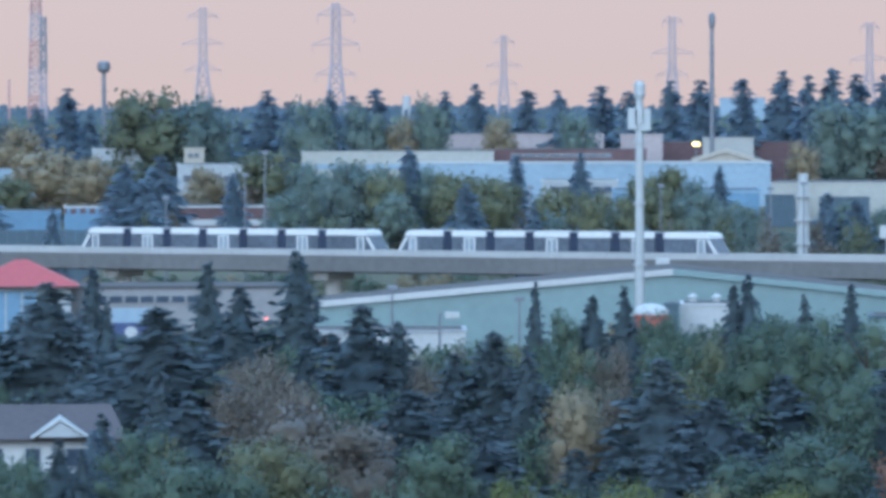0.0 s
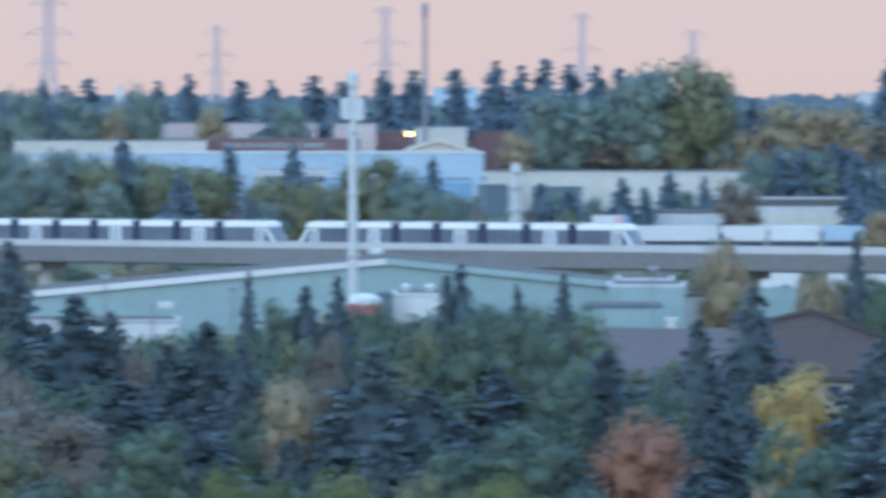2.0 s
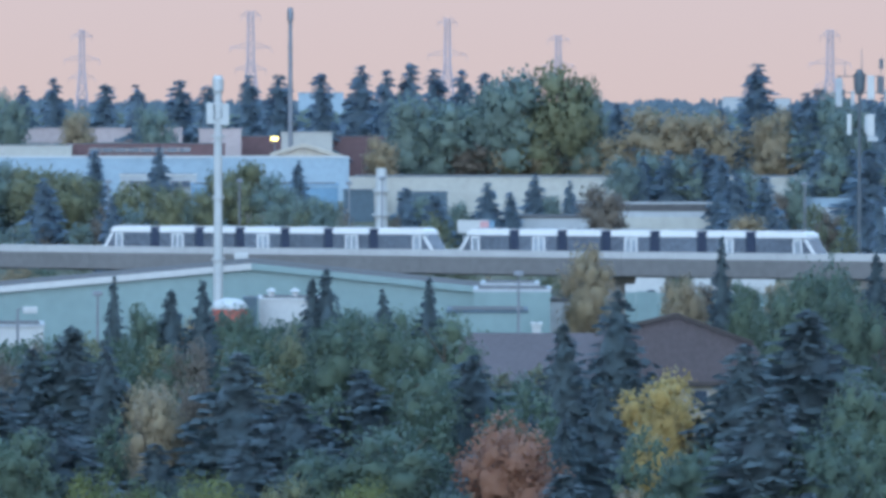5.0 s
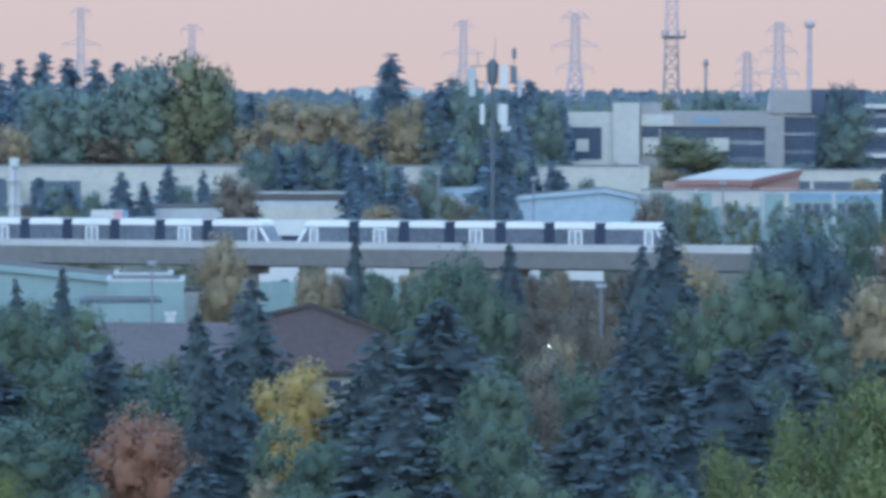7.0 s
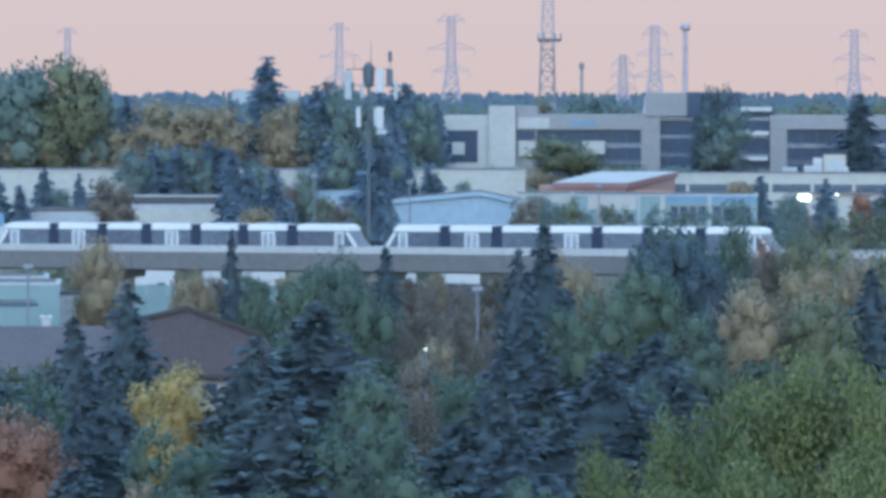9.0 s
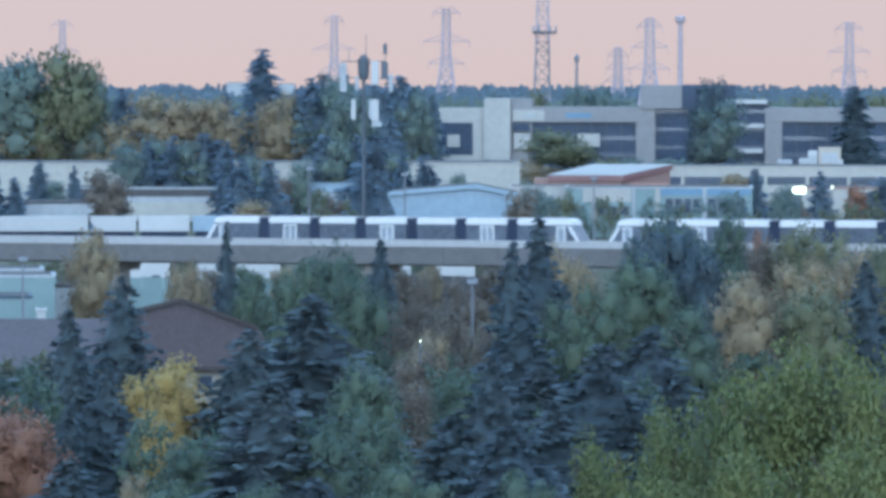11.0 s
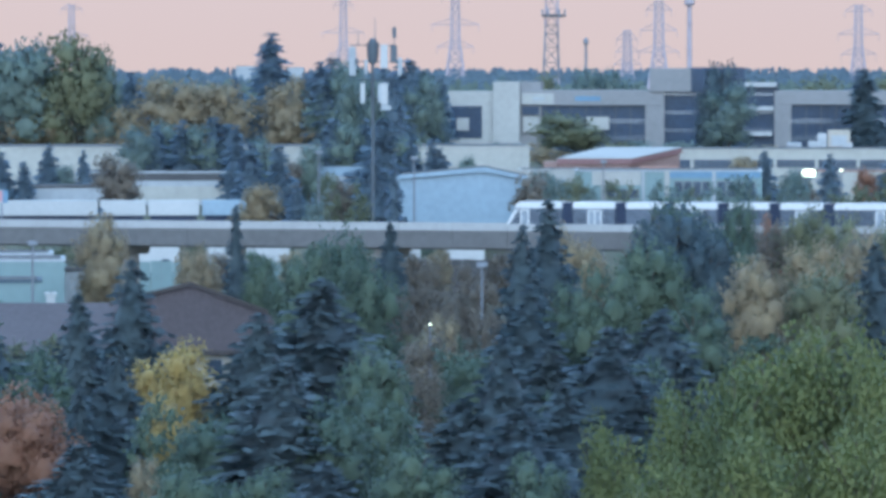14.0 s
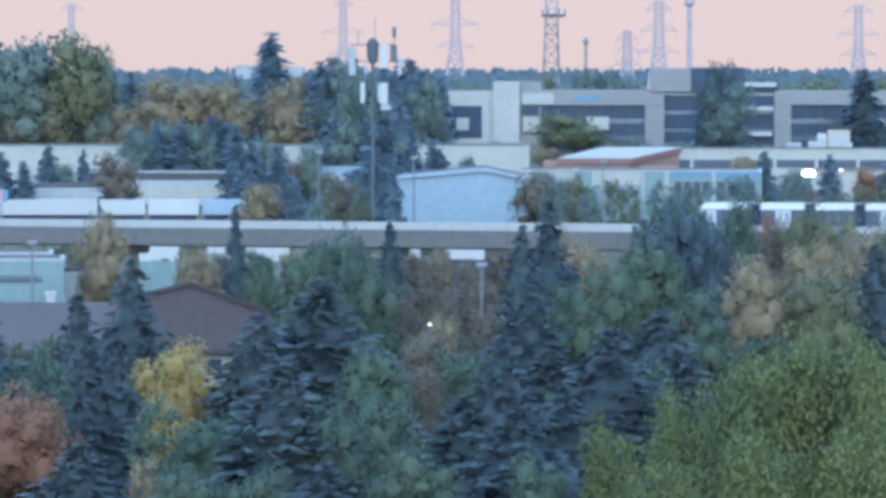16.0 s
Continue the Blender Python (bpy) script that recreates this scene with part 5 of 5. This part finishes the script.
# middle belt between the line and the warehouses
for u, v, w, kind, d in ((-70, 7.0, 16, "tan", 840), (-62, 8.5, 10, "tan", 830), (-76, 12, 8, "olive", 820), (-56, 10.5, 9, "blue", 770), (-50, 9.0, 8, "blue", 770), (-53, 13, 8, "blue", 740), (-41.5, 10.2, 8, "tan", 845),
                         (-31, 7.4, 12, "olive", 840), (-25, 9.5, 6, "silver", 830), (-37, 12, 5, "blue", 760), (-17, 9.4, 10, "silver", 770), (-11, 12, 9, "olive", 770), (-6, 7.4, 6, "blue", 790), (-8.5, 15, 9, "silver", 740),
                         (3, 11.6, 9, "olive", 770), (4, 14, 7, "blue", 740), (9, 12.5, 8, "olive", 750), (13, 9.0, 5, "blue", 800), (24.5, 8.6, 5, "blue", 800), (20, 14, 8, "olive", 750), (26, 15, 7, "olive", 740), (41, 10.4, 7, "olive", 790),
                         (38, 14, 8, "olive", 750), (44, 14.6, 9, "silver", 750), (49, 10.8, 4, "blue", 800), (50, 17, 6, "silver", 740), (63.6, 6.0, 6, "tan", 905), (-69, 18, 4, "blue", 700), (16, 17, 4, "blue", 690),
                         (68, 15.5, 5, "blue", 760), (73, 16.5, 6, "blue", 760), (82.5, 14.6, 5, "blue", 760), (86.5, 16.2, 4, "blue", 760), (91, 13.2, 4.5, "blue", 790), (97, 14.2, 3, "blue", 780), (103, 14.5, 9, "brown", 745),
                         (110, 10, 5, "blue", 800), (114.5, 9.0, 6, "blue", 800), (120, 8.4, 6, "blue", 800), (124, 10, 5, "blue", 790), (126.5, 13, 6, "blue", 750), (131.5, 13.5, 6, "blue", 750), (128, 19.8, 9, "tan", 735),
                         (134, 16, 4, "brown", 770), (141, 8.8, 6, "blue", 800), (147, 9.0, 6, "blue", 800), (155, 12, 4, "blue", 790), (158.5, 12.5, 4, "blue", 790), (148.5, 14.5, 6, "blue", 735), (152, 15.4, 4, "blue", 600),
                         (143, 19, 6, "brown", 740), (148.3, 0.6, 7, "silver", 880), (145.0, 0.8, 7, "silver", 885), (151.6, 1.0, 6, "blue", 880), (177, 18, 9, "brown", 740), (184, 19, 8, "olive", 730), (217.5, 14.5, 4, "blue", 790), (222, 17, 6, "silver", 750), (229, 15, 4, "blue", 780), (214, 15, 6, "tan", 830),
                         (236, 17, 6, "orange", 760), (240, 16, 8, "blue", 760), (100, 24.5, 3, "blue", 590), (-80, 15, 6, "blue", 760), (178, 17.5, 6, "silver", 760), (33, 15.5, 6, "olive", 745)):
    tree(kind, u, v, d, w)
for u, v, w, kind, d in ((-22, 10.5, 8, "silver", 790), (-16, 9.6, 9, "olive", 800), (-12.5, 10.0, 8, "silver", 795), (-9, 11.2, 8, "olive", 785), (-3, 10.4, 8, "silver", 790), (0.5, 11.0, 7, "olive", 785), (6.5, 12.0, 8, "olive", 780),
                         (11, 13.0, 7, "olive", 775), (18, 15.5, 6, "olive", 765), (29, 14.6, 6, "olive", 770), (35.5, 12.0, 7, "olive", 780), (39.5, 10.6, 8, "olive", 790), (43.5, 12.4, 7, "silver", 785), (47, 15.5, 6, "silver", 770), (53, 16.5, 6, "silver", 765),
                         (-44, 14.5, 7, "tan", 840), (-34, 13.5, 7, "brown", 840), (-28, 14.5, 7, "silver", 775), (-66, 13.5, 8, "tan", 835), (-60, 14, 7, "silver", 835), (167.5, 41.0, 8, "brown", 405), (161, 40.0, 7, "brown", 410), (-62, 57, 6, "blue", 318)):
    tree(kind, u, v, d, w)
for u, v, w, kind, d in ((107, 9.6, 8, "silver", 800), (112, 8.6, 8, "silver", 805), (118, 9.2, 8, "silver", 800), (122.5, 9.6, 7, "blue", 800), (137, 12.5, 6, "silver", 790), (143.5, 9.0, 8, "silver", 800), (150, 8.8, 9, "blue", 795), (154, 11.5, 7, "silver", 795),
                         (160, 14, 5, "blue", 790), (165, 15, 4, "silver", 790), (129, 11.5, 7, "silver", 780), (94, 16.5, 4, "silver", 780), (71, 16.5, 7, "silver", 770), (77, 17.5, 5, "silver", 765)):
    tree(kind, u, v, d, w)
# before the line, the tallest first
for u, v, w, kind, d in ((-70, 31, 17, "spruce", 400), (-50.5, 35.5, 19, "spruce", 370), (-41.5, 28.3, 8, "spruce", 440), (-36, 32, 9, "spruce", 430), (-26, 25.6, 9, "spruce", 430), (-62, 28, 5, "spruce", 470), (-59.5, 35, 5, "spruce", 420),
                         (-14.5, 35.6, 15, "spruce", 390), (-8, 38, 9, "spruce", 390), (8.8, 39.8, 12, "spruce", 370), (15.0, 44, 9, "spruce", 360), (2, 44, 9, "spruce", 370), (16.4, 31.0, 3.6, "spruce", 440), (26.5, 33.4, 6, "spruce", 420),
                         (32, 32.5, 6, "spruce", 420), (22, 36, 8, "green", 420), (54, 29.8, 6, "spruce", 430), (51.5, 31.5, 5, "spruce", 430), (64, 34, 5, "spruce", 430), (72.2, 31.8, 5, "spruce", 430), (105.5, 33.6, 11, "spruce", 360), (96, 39.5, 9, "spruce", 350),
                         (124, 24.8, 4, "spruce", 480), (100, 25.5, 10, "tan", 500), (117, 30.5, 9, "tan", 470), (151.2, 27, 5, "spruce", 480), (142, 27.5, 14, "green", 420), (136, 31, 12, "green", 410), (147, 32, 13, "green", 400), (153, 38, 9, "brown", 430),
                         (174.5, 28.5, 8, "spruce", 420), (179.3, 23.6, 9, "spruce", 430), (171, 47, 13, "spruce", 300), (189, 34, 13, "green", 400), (197, 29, 15, "green", 440), (203, 23.0, 17, "green", 470), (213, 21.8, 8, "green", 480), (210, 28, 13, "green", 450),
                         (218, 26, 11, "brown", 500), (219, 25.6, 5, "orange", 520), (224, 24, 12, "olive", 500), (232, 25, 12, "olive", 500), (240, 26, 12, "olive", 480), (216, 33, 12, "tan", 420), (226, 29.5, 12, "tan", 445), (235, 28, 10, "tan", 460), (228, 34, 14, "olive", 420), (237, 31, 8, "spruce", 430), (182, 27, 9, "tan", 450),
                         (205, 38, 14, "green", 390), (199, 43, 14, "spruce", 370), (190, 46, 15, "spruce", 350), (128, 43, 15, "spruce", 330), (139, 37, 19, "spruce", 350), (148, 48, 14, "green", 330), (158, 45, 14, "brown", 380), (160, 43, 8, "tan", 400), (132, 52, 18, "spruce", 290), (140, 58, 18, "green", 290), (150, 57, 14, "green", 300),
                         (113, 47.6, 17, "yellow", 330), (112, 58, 10, "yellow", 310), (86.3, 55.4, 20, "orange", 300), (103, 50, 9, "spruce", 320), (100, 56, 12, "spruce", 310), (108, 68, 7, "tan", 290), (120, 60, 14, "green", 300),
                         (56, 37.4, 15, "green", 400), (64, 38, 14, "green", 395), (75, 37.2, 16, "green", 390), (47, 40, 10, "olive", 410), (38.5, 45, 15, "spruce", 340), (29.5, 42, 11, "brown", 400), (27, 43.5, 9, "green", 400), (22, 49, 12, "tan", 360), (31, 50, 9, "brown", 350), (80, 45, 14, "spruce", 360), (70, 47, 16, "green", 350),
                         (60, 48, 15, "spruce", 350), (48, 52, 15, "spruce", 330), (88, 48, 12, "green", 370), (66, 57, 22, "green", 300), (84, 60, 14, "spruce", 330), (54, 62, 16, "green", 300), (40, 60, 14, "spruce", 300),
                         (-33, 42.0, 17, "brown", 390), (-24, 43, 11, "spruce", 380), (-38, 47, 12, "brown", 370), (-31, 58, 22, "olive", 295), (-6, 50, 15, "spruce", 340), (5, 55, 15, "spruce", 320), (-2, 58, 18, "green", 300),
                         (-45, 52, 16, "spruce", 330), (-55, 56, 15, "green", 310), (-47, 61, 20, "green", 290), (-68, 59, 7, "spruce", 315), (-76, 62, 15, "green", 290), (-38, 63, 16, "green", 290), (-79, 40, 10, "spruce", 400), (-63, 44, 8, "spruce", 380), (-72, 50, 9, "spruce", 355),
                         (12, 64.5, 13, "lime", 270), (20, 66.5, 12, "lime", 270), (34, 65.0, 16, "lime", 268), (46, 66, 12, "olive", 270), (28, 67, 12, "green", 270), (-8, 66, 16, "green", 270), (-20, 68, 18, "green", 270), (60, 66, 14, "lime", 270), (76, 69, 14, "green", 270),
                         (190, 60.0, 13, "lime", 235), (203, 54.5, 16, "lime", 240), (221, 44.5, 24, "lime", 245), (232, 43.5, 22, "lime", 245), (240, 47, 18, "lime", 240), (212, 50, 18, "lime", 243), (199, 66, 18, "lime", 225), (217, 62, 22, "lime", 228), (234, 60, 22, "lime", 228),
                         (174, 60, 16, "spruce", 285), (164, 58, 14, "spruce", 300), (155, 66, 18, "green", 270), (182, 56, 13, "spruce", 310), (178, 68, 14, "green", 260), (128, 70, 16, "green", 265), (96, 66, 14, "spruce", 285), (140, 70, 16, "spruce", 262), (115, 70, 14, "green", 265)):
    tree(kind, u, v, d, w)
for u, v, w, kind, d in ((20, 40, 10, "green", 440), (12, 42, 9, "olive", 440), (26, 39.5, 9, "olive", 445), (44, 38.8, 9, "green", 445), (50, 37.6, 10, "green", 445), (37, 40.5, 9, "green", 440), (4, 42.5, 9, "brown", 440), (-4, 42.5, 8, "brown", 440),
                         (60, 36.6, 12, "green", 440), (68, 36.2, 12, "green", 440), (82, 40.5, 10, "green", 440), (90, 42, 8, "green", 440), (-30, 38, 10, "green", 440), (-20, 40, 10, "spruce", 430), (-45, 39, 8, "green", 440),
                         (156, 37, 10, "brown", 480), (162, 38, 10, "brown", 480), (168, 36, 9, "brown", 480), (158, 33, 7, "brown", 520), (165, 33, 7, "brown", 520), (152, 33, 8, "brown", 520), (160, 47, 10, "tan", 400), (156, 52, 12, "brown", 360), (166, 50, 12, "green", 370), (186, 30, 9, "tan", 460),
                         (134, 33, 10, "green", 440), (128, 33, 7, "green", 450), (143, 30, 10, "green", 450), (176, 38, 10, "spruce", 400), (182, 37, 10, "green", 410), (-65, 38, 9, "spruce", 430), (-75, 37, 9, "spruce", 430), (-56, 40, 8, "green", 430), (-80, 47, 8, "green", 380)):
    tree(kind, u, v, d, w)
for u, v, d, w in ((202.5, 22.6, 452, 15), (198, 27, 445, 11), (208, 27.5, 445, 11), (210, -1.6, 965, 7), (207.5, 2.0, 962, 5)):
    tree("green", u, v, d, w, F_SPRUCE)
tree("olive", -20, 53.5, 300, 30, F_BROWN)
tree("olive", -27, 49.0, 330, 13, F_BROWN)
# fill of lower crowns behind and between them
fill = random.Random(5)
rows = []
for i in range(112):
    u = -82 + 326 * (i + fill.random()) / 112
    d = fill.uniform(300, 455)
    v = 25000 / d * fill.uniform(0.66, 0.82)
    if -74 < u < -56 and d < 345:
        continue
    rows.append((fill.choice(("green", "green", "green", "spruce", "olive", "green", "brown")), u, max(v, 46), d, fill.uniform(8, 14)))
for i in range(64):
    u = -32 + 110 * (i + fill.random()) / 64
    rows.append((fill.choice(("green", "green", "green", "olive", "brown", "green")), u, fill.uniform(40.0, 44.5), fill.uniform(405, 450), fill.uniform(7, 11)))
thicket(rows, "dense undergrowth of mixed autumn trees and shrubs")
for u, v, w, kind, d in ((35, 36.0, 7, "green", 450), (-73.5, 60.5, 7, "green", 300), (-64, 60.5, 5, "spruce", 305), (-60.5, 54, 7, "spruce", 326), (39.5, 35.8, 7, "green", 450), (37, 36.2, 8, "green", 445), (-30, 44.5, 14, "brown", 348), (-37, 47.5, 14, "brown", 342), (-26, 48.5, 12, "brown", 340), (24, 49.5, 11, "tan", 342), (30.5, 41.5, 7, "brown", 405), (30.5, 48, 8, "brown", 345), (-3, 43.5, 9, "brown", 380), (116, 32.2, 6, "tan", 600), (121, 32, 5, "brown", 600), (128, 31.5, 6, "green", 600), (147, 31.5, 6, "brown", 590), (155, 32, 6, "brown", 590), (160, 31.4, 5, "tan", 590), (171, 31.5, 7, "brown", 590), (134, 31.8, 6, "tan", 595), (41, 38.0, 7, "green", 445), (33, 37.6, 7, "green", 445), (29, 38.0, 6, "tan", 445)):
    tree(kind, u, v, d, w)
rows = []
for i in range(70):
    u = -66 + 250 * (i + fill.random()) / 70
    rows.append((fill.choice(("green", "brown", "tan", "olive", "green")), u, fill.uniform(29.0, 31.5), fill.uniform(672, 700), fill.uniform(4, 7)))
for i in range(92):
    u = -82 + 324 * (i + fill.random()) / 92
    if not (78 < u < 134 or 152 < u < 176 or -81 < u < -58 or -48 < u < -33):
        rows.append((fill.choice(("silver", "olive", "blue", "silver", "olive", "brown")), u, fill.uniform(17.0, 22.5), fill.uniform(690, 765), fill.uniform(4, 7.5)))
thicket(rows, "shrubs and low trees along the line")
rows = []
for i in range(90):
    u = -82 + 324 * (i + fill.random()) / 90
    far = u < 160
    rows.append((fill.choice(("silver", "olive", "blue", "tan", "silver")), u, fill.uniform(2.0, 7.0) if far else fill.uniform(12.0, 15.0), fill.uniform(1000, 1060) if far else fill.uniform(880, 940), fill.uniform(6, 10)))
thicket(rows, "belt of mixed trees among the warehouses")


# distant woods to the horizon
def build_woods(d, v, rough, label, mat, u0=-110, u1=270):
    r = random.Random(int(d))
    vs, fs = [], []
    n = int((u1 - u0) * 2.2)
    for i in range(n):
        u = u0 + (u1 - u0) * (i + r.random()) / n
        dd = d + r.uniform(-60, 60)
        x, y = spot(u, dd)
        gz = ground_z(x, y)
        h = level(v, dd) - gz + r.uniform(-rough, rough * 0.6)
        w = r.uniform(0.6, 1.5) * dd / 1000
        point = r.random() < 0.55
        for q in range(26):
            t = r.random()
            rad = w * ((1 - t) if point else math.sqrt(max(0, 1 - (2 * t - 1) ** 2)))
            a, s = r.random() * 6.283, 0.34 * w + 0.25
            c = Vector((x + math.cos(a) * rad * r.random(), y + math.sin(a) * rad, gz + 0.5 + t * (h - 0.5)))
            k = len(vs)
            for dx, dz in ((-s, -0.4 * s), (s * 0.3, -s), (s, 0.4 * s), (-s * 0.2, s)):
                vs.append((c.x + dx, c.y + r.uniform(-s, s) * 0.5, max(gz - 0.3, c.z + dz)))
            fs.append((k, k + 1, k + 2, k + 3))
    me = bpy.data.meshes.new("distant_woods")
    me.from_pydata(vs, [], fs)
    me.materials.append(mat)
    tagged(new("distant_woods", me), label, "woods", kind="stuff")


build_woods(1120, 2.6, 1.5, "belt of mixed trees behind the warehouses", F_HAZELEAF)
# these belts are blue because haze is put into their leaf colour
build_woods(1450, 1.2, 1.6, "distant belt of mixed woods", F_HAZESPRUCE)
build_woods(2400, 0.6, 3.0, "far bluish woods on the skyline", F_HAZESPRUCE)
build_woods(3400, 0.2, 3.0, "farthest bluish woods on the skyline", F_HAZESPRUCE)


# ---- movement ----
def motions():
    # seconds, metres along the line of the trailing vehicle's rear end
    rear = ((0.0, -50.2), (1.5, -31.6), (2.0, -25.2), (5.5, 17.9), (6.5, 30.0), (7.0, 36.2), (9.0, 60.5), (12.0, 97.4), (12.5, 102.8), (14.5, 123.4), (15.0, 128.2), (16.0, 138.6))
    grade = -math.degrees(math.atan(0.0046))
    for v, lead in ((TRAIN_A, 0.0), (TRAIN_B, sum(MODULES) + TRAIN_GAP)):
        walk(v, [(t, Matrix.Translation(on_line(s + lead)) @ pose(0, 0, 0, 0, grade, LINE_TURN)) for t, s in rear])


motions()
